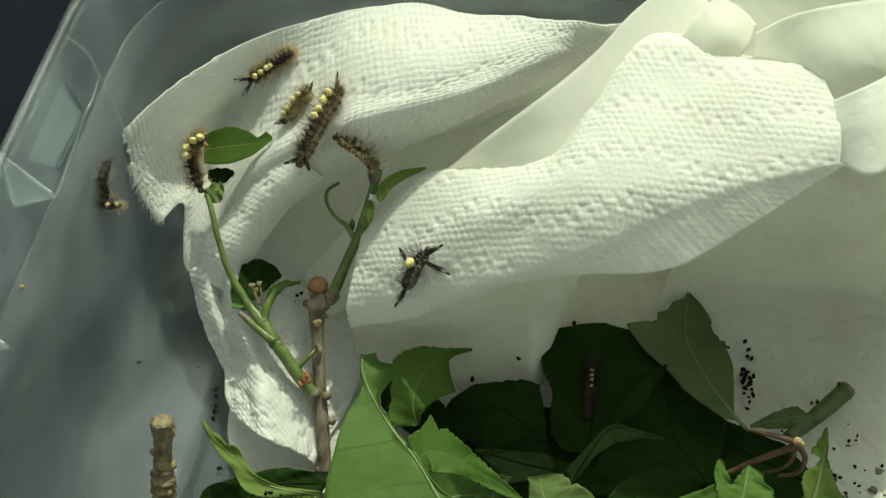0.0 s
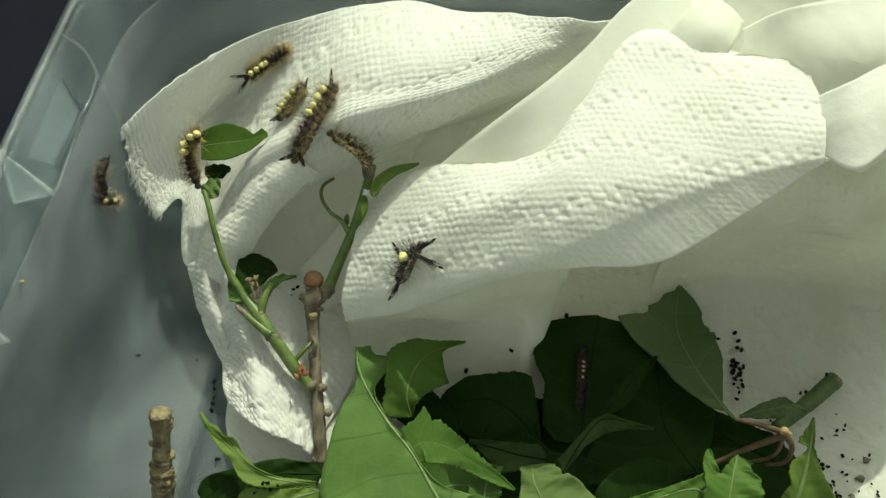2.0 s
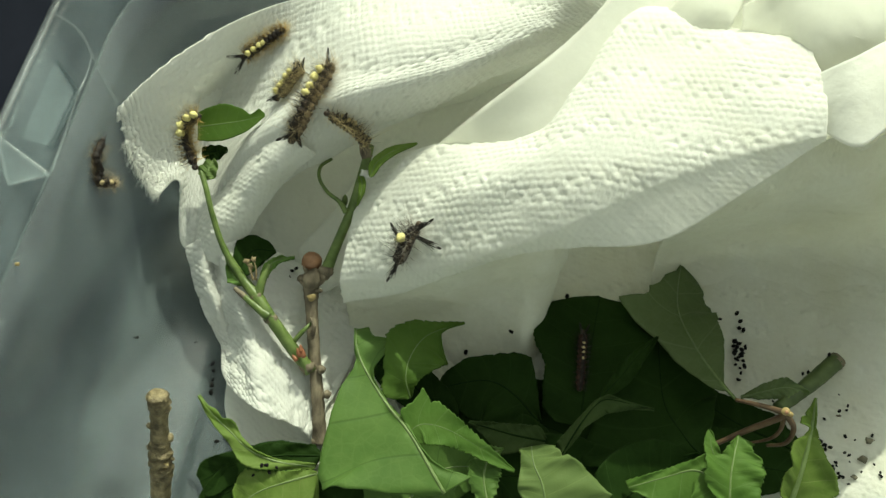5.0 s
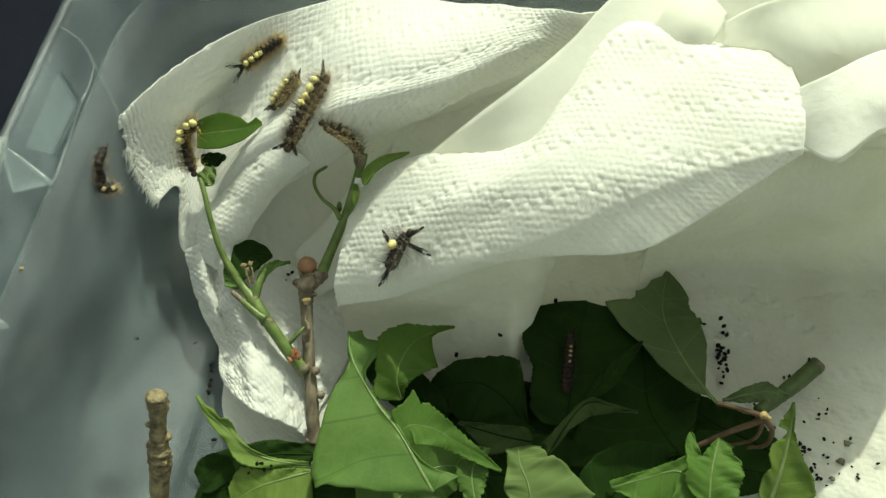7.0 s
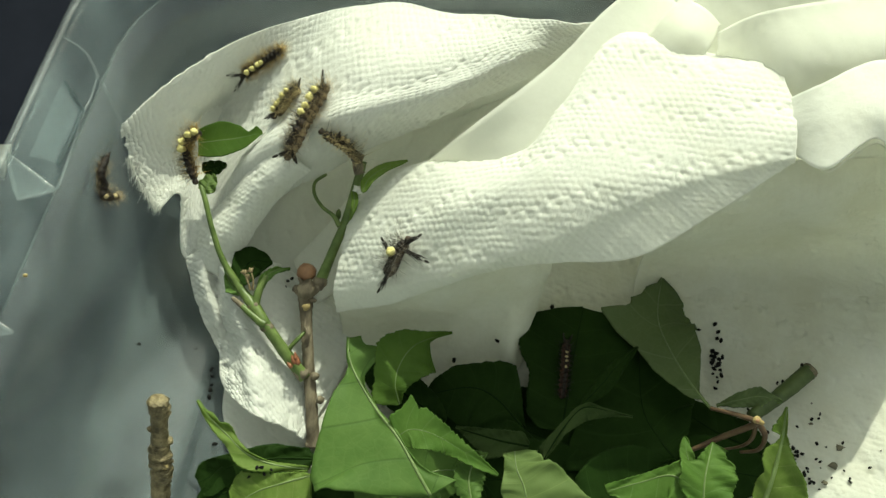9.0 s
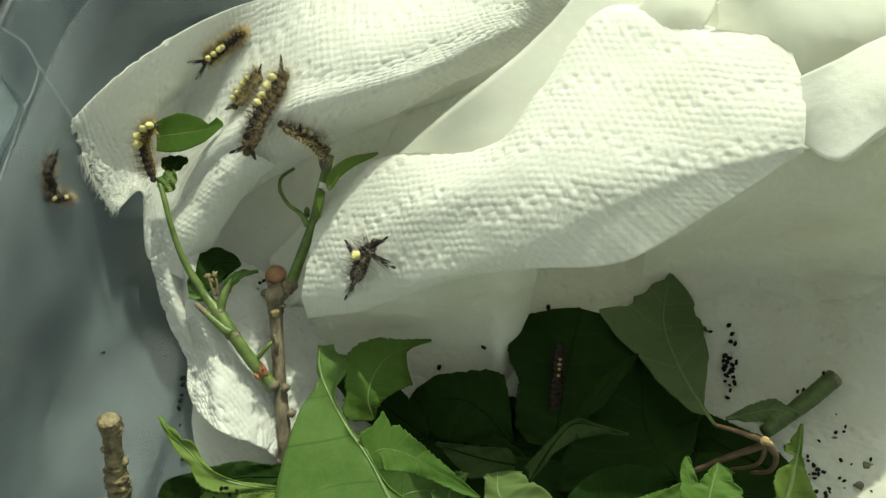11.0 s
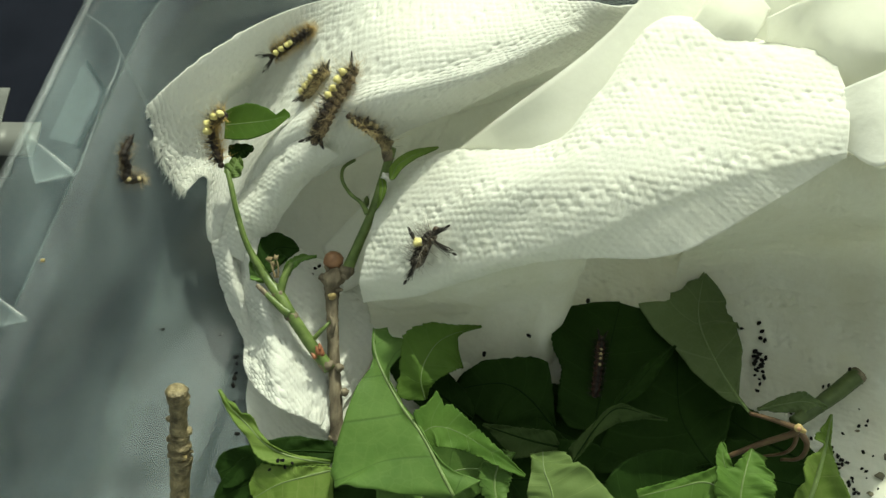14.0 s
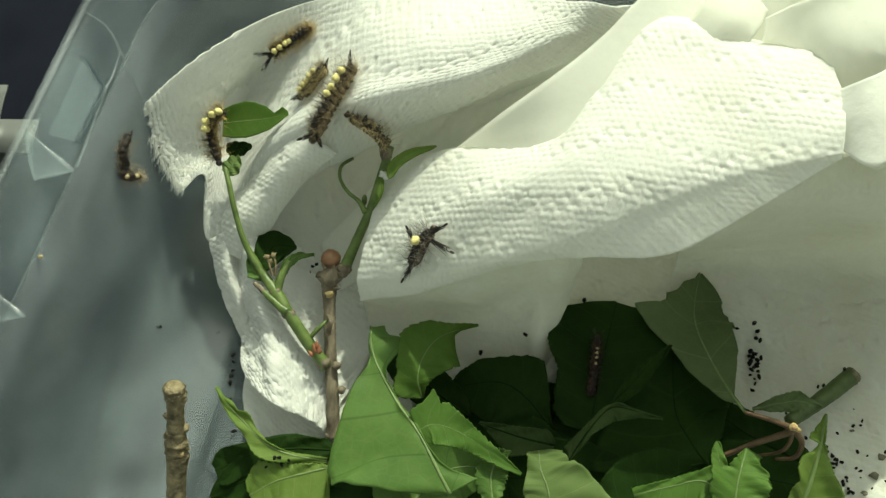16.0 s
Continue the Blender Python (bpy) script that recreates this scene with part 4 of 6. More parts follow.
# ---- leaves ----
def leaf(label, mid, left, right, mat=None, up=(0, -0.35, 1), cup=0.15, wavy=0.0006, teeth=0.03, bites=(), full=0.75, point=1.0, seed=0, rib=0.0004, tail=None, group="leaves", outline=None):
    """A leaf along the midrib points (base to tip): half widths left and right of it, cupped, toothed, with bites
    (side, from, to, depth) eaten out of its edge; tail: points of a leaf stalk."""
    mat = mat or LEAF
    ob = thing("leaf", label, "leaf", group)
    n, m = 136, 13
    c = spline(mid, n)
    t = np.gradient(c, axis=0)
    t /= np.linalg.norm(t, axis=1, keepdims=True)
    upv = np.asarray(up, dtype=float)
    side = np.cross(t, upv)
    side /= np.linalg.norm(side, axis=1, keepdims=True)
    nrm = np.cross(side, t)
    k = np.linspace(0, 1, n)
    shape = np.sin(math.pi * np.clip(k, 0, 1) ** full) ** point
    shape = np.clip(shape, 0.02, None)
    rnd = np.random.RandomState(seed)
    length = np.linalg.norm(np.diff(c, axis=0), axis=1).sum()
    count = max(6, round(length / 0.0012))
    jag = np.interp(k * count, np.arange(count + 1), rnd.uniform(0.4, 1.3, count + 1))
    saw = 0.009 * teeth * ((k * count) % 1.0) * jag
    wide = {}
    for sgn, w in ((-1, left), (1, right)):
        if outline:
            o = np.asarray(outline)
            e = np.interp(k, o[:, 0], o[:, 1 if sgn < 0 else 2]) * 0.001
        else:
            e = w * shape
        for (bs, b0, b1, depth) in bites:
            if bs == sgn:
                x = np.clip((k - b0) / (b1 - b0), 0, 1)
                e = e * (1 - depth * np.sin(math.pi * x) ** 0.35 * (1 + 0.25 * np.sin(k * 160 + seed)) * ((k > b0) & (k < b1)))
        e = e * (1 + 0.02 * wave_noise(k, k * 0.3, 0.12, seed + 5)) - saw * np.clip(e / 0.002, 0, 1)
        wide[sgn] = np.clip(e, 0.0002, None)
    s = np.linspace(-1, 1, 2 * m + 1)
    verts, uv = [], []
    for i in range(n):
        for q in s:
            w = wide[-1][i] if q < 0 else wide[1][i]
            full_w = left if q < 0 else right
            off = w * q
            lift = cup * abs(off) ** 1.3 / (full_w ** 0.3 + 1e-9) + wavy * math.sin(k[i] * 17 + 3 * q + seed) * abs(q) + 0.10 * wavy * math.sin((k[i] * 8 - 0.16 * 8 * abs(off) / full_w) * 2 * math.pi) * min(1, abs(q) * 3)
            verts.append(c[i] + side[i] * off + nrm[i] * lift)
            uv.append((off / full_w, k[i]))
    blade = mesh_object("blade", verts, grid_faces(n, 2 * m + 1), mat, ob, uv=uv)
    so = blade.modifiers.new("thickness", "SOLIDIFY")
    so.thickness, so.offset = 0.0003, 0
    ribp = [c[i] + nrm[i] * 0.0001 for i in range(0, n, 9)]
    tube("midrib", ribp, (rib * 0.8, rib * 0.6, rib * 0.25), DEEP_SHADED_VEIN if mat in (LEAF_DEEP_SHADED, LEAF_PALE_SHADED) else VEIN, blade, "raised midrib", seg=6, n=30)
    if tail:
        tube("stalk", [*tail, tuple(c[0])], (rib * 1.5, rib * 1.1), PETIOLE, ob, seg=7, n=14)
    return ob


def leaves():
    leaf("broad fresh green leaf with chewed tip lying over the heap", [(0.0020, 0.0657, 0.0200), (-0.0012, 0.0711, 0.0210), (-0.0057, 0.0792, 0.0210), (-0.0109, 0.0861, 0.0200), (-0.0152, 0.0931, 0.0190), (-0.0180, 0.0988, 0.0185), (-0.0191, 0.1033, 0.0180), (-0.0192, 0.1069, 0.0170)], 0.0228, 0.0084, LEAF,
         up=(0.05, -0.25, 1), seed=1, cup=0.04, rib=0.0006, teeth=0.01, outline=((0, 0.6, 7.2), (0.056, 4.4, 5), (0.111, 8.3, 2.8), (0.167, 13.4, 1.3), (0.222, 18.7, 0.5), (0.278, 21.9, 0.5), (0.333, 22.8, 0.8), (0.389, 22.7, 0.7), (0.444, 17.4, 0.5), (0.5, 13.3, 0.6), (0.556, 9.9, 0.6), (0.611, 6.7, 1.9), (0.667, 2.3, 6.4), (0.722, 0.9, 7.9), (0.778, 0.7, 8.2), (0.833, 0.5, 8.4), (0.889, 0.3, 4.7), (0.944, 0.3, 3.6), (1, 0.4, 3.1)))
    leaf("fresh green lobed leaf with bitten toothed edge", [(-0.0062, 0.0798, 0.0200), (-0.0030, 0.0814, 0.0210), (0.0020, 0.0806, 0.0205), (0.0084, 0.0778, 0.0180), (0.0180, 0.0724, 0.0140)], 0.0087, 0.0049, LEAF_FRESH,
         up=(0, -0.3, 1), seed=2, cup=0.12, teeth=0.06, rib=0.00016, wavy=0.0003, outline=((0, 0.3, 0.3), (0.056, 3.4, 4), (0.111, 5.4, 4.8), (0.167, 5.3, 4.9), (0.222, 5.5, 4.7), (0.278, 8.7, 4.7), (0.333, 5.2, 4.7), (0.389, 5.6, 4.7), (0.444, 4.9, 4.5), (0.5, 4.3, 4.3), (0.556, 3.8, 4), (0.611, 3.4, 3.6), (0.667, 3, 3.3), (0.722, 2.6, 3), (0.778, 2.1, 2.6), (0.833, 1.7, 2.3), (0.889, 1.3, 1.9), (0.944, 0.8, 1.2), (1, 0.3, 0.3)))
    # Mid green replaces fresh green to darken this leaf as if half shaded.
    leaf("fresh green leaf with ragged half-eaten tip", [(-0.0060, 0.0896, 0.0158), (-0.0070, 0.0936, 0.0191), (-0.0057, 0.0988, 0.0200), (-0.0018, 0.1038, 0.0201), (0.0069, 0.1074, 0.0192)], 0.0078, 0.0086, LEAF_MID,
         up=(0, -0.3, 1), seed=3, cup=0.08, teeth=0.06, rib=0.00022, outline=((0, 0.8, 0.4), (0.056, 4.2, 1), (0.111, 5.8, 1.6), (0.167, 6.4, 3), (0.222, 6.0, 3.9), (0.278, 5.2, 4.5), (0.333, 5.6, 5.5), (0.389, 6.0, 6.4), (0.444, 6.3, 7), (0.5, 7, 7.4), (0.556, 7.8, 8.1), (0.611, 7.6, 8.5), (0.667, 6.5, 8.6), (0.722, 5.3, 8.6), (0.778, 3.5, 8.6), (0.833, 2.2, 1.2), (0.889, 1.5, 0.4), (0.944, 1, 0.2), (1, 0.3, 0.3)))
    # Green leaf whose dark colour stands in for shade over the heap.
    leaf("green rounded leaf coloured dark for the shade it lies in", [(0.0249, 0.0871, 0.0050), (0.0185, 0.0940, 0.0070), (0.0118, 0.0971, 0.0075), (0.0008, 0.0962, 0.0050)], 0.0102, 0.0095, LEAF_DEEP_SHADED,
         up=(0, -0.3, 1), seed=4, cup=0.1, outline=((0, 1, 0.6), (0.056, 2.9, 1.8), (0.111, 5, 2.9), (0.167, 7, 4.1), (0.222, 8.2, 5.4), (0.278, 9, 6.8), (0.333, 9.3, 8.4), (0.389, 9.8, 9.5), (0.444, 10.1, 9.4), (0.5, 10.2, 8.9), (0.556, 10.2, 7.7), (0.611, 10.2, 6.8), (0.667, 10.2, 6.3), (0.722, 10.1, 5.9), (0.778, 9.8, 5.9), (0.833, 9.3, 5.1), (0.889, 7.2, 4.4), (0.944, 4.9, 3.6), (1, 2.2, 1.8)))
    # Pale underside darkened by colour to sit in shade.
    leaf("pale leaf underside low in the heap, coloured darker for shade", [(0.0258, 0.0808, 0.0100), (0.0192, 0.0818, 0.0110), (0.0127, 0.0837, 0.0110), (0.0077, 0.0856, 0.0100)], 0.0052, 0.0034, LEAF_PALE_SHADED,
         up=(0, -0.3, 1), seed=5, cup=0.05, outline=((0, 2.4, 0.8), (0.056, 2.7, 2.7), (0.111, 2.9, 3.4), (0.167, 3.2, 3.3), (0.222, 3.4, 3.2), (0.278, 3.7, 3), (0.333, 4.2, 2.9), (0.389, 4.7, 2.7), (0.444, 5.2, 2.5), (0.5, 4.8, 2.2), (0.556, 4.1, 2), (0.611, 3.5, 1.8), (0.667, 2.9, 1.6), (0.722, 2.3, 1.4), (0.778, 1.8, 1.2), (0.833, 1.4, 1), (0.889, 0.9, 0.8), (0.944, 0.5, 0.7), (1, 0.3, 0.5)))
    # Also a green leaf with its shade put into the colour.
    leaf("green broad leaf with toothed edge, coloured dark for its shade", [(0.0345, 0.0858, 0.0060), (0.0363, 0.0957, 0.0080), (0.0387, 0.1075, 0.0080), (0.0417, 0.1201, 0.0060)], 0.0160, 0.0154, LEAF_DEEP_SHADED,
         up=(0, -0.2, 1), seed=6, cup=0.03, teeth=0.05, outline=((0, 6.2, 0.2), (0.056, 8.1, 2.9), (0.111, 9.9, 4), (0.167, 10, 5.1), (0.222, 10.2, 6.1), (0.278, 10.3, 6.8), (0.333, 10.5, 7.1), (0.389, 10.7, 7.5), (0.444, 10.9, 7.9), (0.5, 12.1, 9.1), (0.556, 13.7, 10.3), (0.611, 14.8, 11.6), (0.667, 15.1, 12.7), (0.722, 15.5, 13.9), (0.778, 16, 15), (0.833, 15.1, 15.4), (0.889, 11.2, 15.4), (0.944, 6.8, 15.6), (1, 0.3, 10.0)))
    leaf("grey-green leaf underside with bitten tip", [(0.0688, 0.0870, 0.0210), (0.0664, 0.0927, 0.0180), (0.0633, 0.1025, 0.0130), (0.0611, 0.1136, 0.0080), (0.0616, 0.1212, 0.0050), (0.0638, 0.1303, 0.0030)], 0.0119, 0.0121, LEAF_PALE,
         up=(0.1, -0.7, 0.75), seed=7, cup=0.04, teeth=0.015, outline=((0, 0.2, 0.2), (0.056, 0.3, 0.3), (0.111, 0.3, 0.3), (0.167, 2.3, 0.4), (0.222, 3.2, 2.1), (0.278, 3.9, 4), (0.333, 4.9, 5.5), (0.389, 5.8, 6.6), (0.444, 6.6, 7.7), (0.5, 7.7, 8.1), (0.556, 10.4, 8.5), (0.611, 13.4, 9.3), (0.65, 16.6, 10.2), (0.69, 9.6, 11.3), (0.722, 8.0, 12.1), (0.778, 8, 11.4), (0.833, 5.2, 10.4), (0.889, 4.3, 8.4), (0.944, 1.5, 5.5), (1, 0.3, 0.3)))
    # Shaded part of one large leaf, its shade put into a dark colour.
    leaf("large green leaf coloured dark for the shade of the folds", [(0.0659, 0.0740, 0.0089), (0.0611, 0.0786, 0.0094), (0.0585, 0.0828, 0.0089), (0.0553, 0.0922, 0.0059), (0.0558, 0.1104, 0.0040)], 0.0248, 0.0137, LEAF_DEEP_SHADED,
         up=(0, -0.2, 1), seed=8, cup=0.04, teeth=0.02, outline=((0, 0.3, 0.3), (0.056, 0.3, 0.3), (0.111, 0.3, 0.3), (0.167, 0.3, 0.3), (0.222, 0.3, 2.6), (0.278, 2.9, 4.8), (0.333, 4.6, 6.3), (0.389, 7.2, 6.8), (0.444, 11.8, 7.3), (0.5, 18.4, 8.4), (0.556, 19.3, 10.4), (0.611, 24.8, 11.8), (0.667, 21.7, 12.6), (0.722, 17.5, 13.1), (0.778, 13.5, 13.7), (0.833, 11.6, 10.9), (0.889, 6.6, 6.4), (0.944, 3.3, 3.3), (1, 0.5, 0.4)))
    # Lit part of the same leaf, a separate blade in brighter green.
    leaf("lit front part of the large leaf, built as its own blade", [(0.0672, 0.0640, 0.0140), (0.0635, 0.0690, 0.0155), (0.0590, 0.0720, 0.0153), (0.0520, 0.0708, 0.0135), (0.0440, 0.0690, 0.0120)], 0.0090, 0.0044, LEAF_FRESH,
         up=(0, -0.2, 1), seed=9, cup=0.04, teeth=0.03, outline=((0, 0.7, 0.5), (0.056, 2.5, 1), (0.111, 3.4, 1.6), (0.167, 4.3, 2.1), (0.222, 5.1, 2.6), (0.278, 6.1, 3.1), (0.333, 8.3, 3.4), (0.389, 9, 3.7), (0.444, 8.1, 4.4), (0.5, 7.4, 2.7), (0.556, 7.3, 2.1), (0.611, 7.1, 2), (0.667, 6.7, 1.9), (0.722, 6.2, 1.9), (0.778, 5.7, 1.8), (0.833, 5.2, 1.8), (0.889, 3.9, 1.8), (0.944, 2, 1.8), (1, 0.7, 1.6)))
    # Four filler leaves added, dark to stand in for shade over bright paper.
    leaf("dark leaf added for shade at the bottom of the heap", [(0.0301, 0.0732, 0.0025), (0.0223, 0.0790, 0.0035), (0.0130, 0.0852, 0.0035), (-0.0013, 0.0971, 0.0025)], 0.0068, 0.0086, LEAF_DEEP_SHADED,
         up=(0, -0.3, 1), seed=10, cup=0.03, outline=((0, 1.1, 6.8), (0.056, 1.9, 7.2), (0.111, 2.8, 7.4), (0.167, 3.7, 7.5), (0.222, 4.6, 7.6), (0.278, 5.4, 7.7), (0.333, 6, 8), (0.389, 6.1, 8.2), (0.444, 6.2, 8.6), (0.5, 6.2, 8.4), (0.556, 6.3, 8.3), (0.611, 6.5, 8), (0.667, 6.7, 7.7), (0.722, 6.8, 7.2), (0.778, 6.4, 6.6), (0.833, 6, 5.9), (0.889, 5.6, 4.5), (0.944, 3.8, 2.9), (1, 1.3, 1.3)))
    leaf("dark leaf added for shade under the other leaves", [(0.0732, 0.0766, 0.0025), (0.0584, 0.0776, 0.0035), (0.0425, 0.0804, 0.0035), (0.0248, 0.0877, 0.0025)], 0.0083, 0.0088, LEAF_DEEP_SHADED,
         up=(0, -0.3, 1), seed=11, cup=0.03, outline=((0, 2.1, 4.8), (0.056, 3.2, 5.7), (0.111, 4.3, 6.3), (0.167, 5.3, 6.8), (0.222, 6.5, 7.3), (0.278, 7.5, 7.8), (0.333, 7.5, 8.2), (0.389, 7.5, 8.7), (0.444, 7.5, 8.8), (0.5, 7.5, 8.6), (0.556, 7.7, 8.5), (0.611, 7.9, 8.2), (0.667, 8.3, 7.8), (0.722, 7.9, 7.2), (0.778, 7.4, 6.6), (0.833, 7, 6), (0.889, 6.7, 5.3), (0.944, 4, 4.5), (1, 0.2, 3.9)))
    leaf("dark leaf added for shade below the cut stem", [(0.0884, 0.0793, 0.0025), (0.0805, 0.0830, 0.0040), (0.0725, 0.0870, 0.0045), (0.0640, 0.0940, 0.0030)], 0.0065, 0.0059, LEAF_DEEP_SHADED,
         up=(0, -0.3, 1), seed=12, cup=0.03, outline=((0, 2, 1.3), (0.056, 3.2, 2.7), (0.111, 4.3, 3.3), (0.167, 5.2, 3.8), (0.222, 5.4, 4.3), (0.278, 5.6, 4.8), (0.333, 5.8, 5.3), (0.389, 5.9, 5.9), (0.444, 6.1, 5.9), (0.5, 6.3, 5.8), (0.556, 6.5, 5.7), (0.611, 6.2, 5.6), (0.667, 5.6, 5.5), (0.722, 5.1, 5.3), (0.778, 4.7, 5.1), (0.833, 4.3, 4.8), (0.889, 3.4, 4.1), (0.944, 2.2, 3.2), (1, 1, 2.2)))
    leaf("dark leaf added for shade low beneath the broad leaf", [(-0.0296, 0.0697, 0.0030), (-0.0177, 0.0731, 0.0050), (-0.0032, 0.0745, 0.0050), (0.0154, 0.0737, 0.0030)], 0.0051, 0.0096, LEAF_DEEP_SHADED,
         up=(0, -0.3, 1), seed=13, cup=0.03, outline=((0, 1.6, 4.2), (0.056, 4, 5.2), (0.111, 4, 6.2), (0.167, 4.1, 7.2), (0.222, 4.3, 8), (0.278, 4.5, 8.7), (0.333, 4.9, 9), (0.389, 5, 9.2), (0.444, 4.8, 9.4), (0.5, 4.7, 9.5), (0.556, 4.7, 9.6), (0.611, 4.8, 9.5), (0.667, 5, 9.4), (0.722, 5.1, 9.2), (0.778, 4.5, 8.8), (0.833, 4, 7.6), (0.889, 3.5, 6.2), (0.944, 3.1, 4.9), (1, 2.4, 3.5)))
    # Curled margin, its pale green lowered in place of shade.
    leaf("pale curled leaf margin turned upward, coloured darker for shade", [(0.0290, 0.0760, 0.0150), (0.0336, 0.0826, 0.0175), (0.0386, 0.0877, 0.0185), (0.0446, 0.0872, 0.0180), (0.0507, 0.0859, 0.0170)], 0.0026, 0.0034, LEAF_PALE_SHADED,
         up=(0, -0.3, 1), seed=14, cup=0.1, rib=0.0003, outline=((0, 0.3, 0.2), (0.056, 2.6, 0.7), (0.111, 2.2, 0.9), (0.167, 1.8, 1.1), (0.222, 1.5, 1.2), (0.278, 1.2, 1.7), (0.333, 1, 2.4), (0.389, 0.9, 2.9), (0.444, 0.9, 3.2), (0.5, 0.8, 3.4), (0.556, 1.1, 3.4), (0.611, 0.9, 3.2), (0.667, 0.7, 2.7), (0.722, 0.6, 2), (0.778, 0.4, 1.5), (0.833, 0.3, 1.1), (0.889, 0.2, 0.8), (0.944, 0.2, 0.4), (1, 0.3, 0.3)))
    # Dim blade: the shade on it is in its colour.
    leaf("green narrow leaf rising from the heap, coloured dark for shade", [(0.0390, 0.0900, 0.0150), (0.0440, 0.0950, 0.0150), (0.0480, 0.1000, 0.0140), (0.0540, 0.1060, 0.0130)], 0.0019, 0.0026, LEAF_DEEP_SHADED, full=0.8, point=0.7, seed=52, cup=0.1, teeth=0.02, rib=0.0002)
    leaf("fresh pale green leaf with a straight torn end", [(0.0251, 0.0621, 0.0150), (0.0240, 0.0684, 0.0170), (0.0223, 0.0730, 0.0175), (0.0220, 0.0776, 0.0160)], 0.0057, 0.0148, LEAF_YOUNG,
         up=(0, -0.3, 1), seed=15, cup=0.05, teeth=0.02, outline=((0, 3.2, 12.3), (0.056, 3.7, 13.7), (0.111, 4.2, 14.8), (0.167, 4.7, 13.9), (0.222, 5.1, 12.9), (0.278, 5.5, 11.9), (0.333, 5.7, 11), (0.389, 5.7, 10.3), (0.444, 5.4, 9.4), (0.5, 4.9, 8.5), (0.556, 4.3, 8.1), (0.611, 3.7, 7.9), (0.667, 3.2, 7.9), (0.722, 3, 7.6), (0.778, 2.8, 6.8), (0.833, 2.7, 6.6), (0.889, 3.1, 6.3), (0.944, 2.6, 5.2), (0.97, 3.0, 5.6), (1, 2.4, 4.2)))
    leaf("bright green deeply lobed leaf", [(0.0659, 0.0633, 0.0150), (0.0665, 0.0697, 0.0170), (0.0678, 0.0747, 0.0175), (0.0697, 0.0798, 0.0165)], 0.0066, 0.0072, LEAF_FRESH,
         up=(0, -0.3, 1), seed=16, cup=0.2, teeth=0.06, wavy=0.0007, outline=((0, 0.3, 0.3), (0.056, 0.3, 0.3), (0.111, 3.5, 6.3), (0.167, 4.5, 6.6), (0.222, 5.4, 6.8), (0.278, 6.2, 6.9), (0.333, 6.3, 7.1), (0.389, 6.3, 7.2), (0.444, 6.4, 7.2), (0.5, 6.6, 7.2), (0.556, 6.5, 7.1), (0.611, 3.1, 6.9), (0.667, 2.7, 6.6), (0.722, 2.4, 6.5), (0.778, 2, 4.2), (0.833, 1.6, 3.6), (0.889, 1.1, 3.3), (0.944, 0.7, 4), (1, 0.3, 0.3)))
    leaf("narrow green lobe standing beside the lobed leaf", [(0.0660, 0.0710, 0.0140), (0.0640, 0.0740, 0.0160), (0.0630, 0.0770, 0.0170), (0.0630, 0.0810, 0.0170)], 0.0020, 0.0017, LEAF_FRESH, full=0.9, point=0.5, seed=51, cup=0.2, rib=0.00018, wavy=0.0003)
    leaf("bright green upright leaf with pale thick midrib", [(0.0811, 0.0655, 0.0100), (0.0830, 0.0707, 0.0140), (0.0847, 0.0762, 0.0170), (0.0860, 0.0818, 0.0200), (0.0870, 0.0868, 0.0220)], 0.0038, 0.0094, LEAF_YELLOW,
         up=(-0.15, -0.5, 0.85), seed=17, cup=0.25, rib=0.0009, outline=((0, 0.3, 0.3), (0.056, 3, 4.5), (0.111, 3.3, 6.2), (0.167, 3.5, 7.9), (0.222, 3.7, 9.4), (0.278, 3.3, 8.5), (0.333, 2.4, 7.6), (0.389, 3.1, 6.5), (0.444, 3.8, 5.3), (0.5, 3.7, 4), (0.556, 3.3, 3.1), (0.611, 1.4, 2.3), (0.667, 0.5, 1.5), (0.70, 0.6, 0.9), (0.72, 3.0, 0.8), (0.778, 2.8, 0.7), (0.80, 1.9, 0.7), (0.833, 2.0, 0.6), (0.889, 1.1, 0.5), (0.944, 0.6, 0.4), (1, 0.2, 0.2)))
    leaf("pale yellow-green shrivelled leaf curling up", [(-0.0286, 0.0756, 0.0080), (-0.0371, 0.0761, 0.0100), (-0.0435, 0.0783, 0.0120), (-0.0482, 0.0824, 0.0135), (-0.0523, 0.0861, 0.0145), (-0.0560, 0.0907, 0.0155)], 0.0037, 0.0023, LEAF_YELLOW,
         up=(0, -0.3, 1), seed=18, cup=0.35, rib=0.0004, outline=((0, 0.6, 0.7), (0.056, 0.9, 0.7), (0.111, 1.2, 0.8), (0.167, 1.6, 0.8), (0.222, 2.2, 0.6), (0.278, 2.8, 0.7), (0.333, 3.3, 0.8), (0.389, 3.7, 0.9), (0.444, 3.2, 1.1), (0.5, 2.5, 1.1), (0.556, 2.1, 1.5), (0.611, 2, 2.3), (0.667, 1.8, 2.3), (0.722, 1.6, 1.1), (0.778, 1.4, 1.5), (0.833, 1.3, 1.3), (0.889, 1.1, 0.3), (0.944, 0.6, 0.2), (1, 0.3, 0.3)))
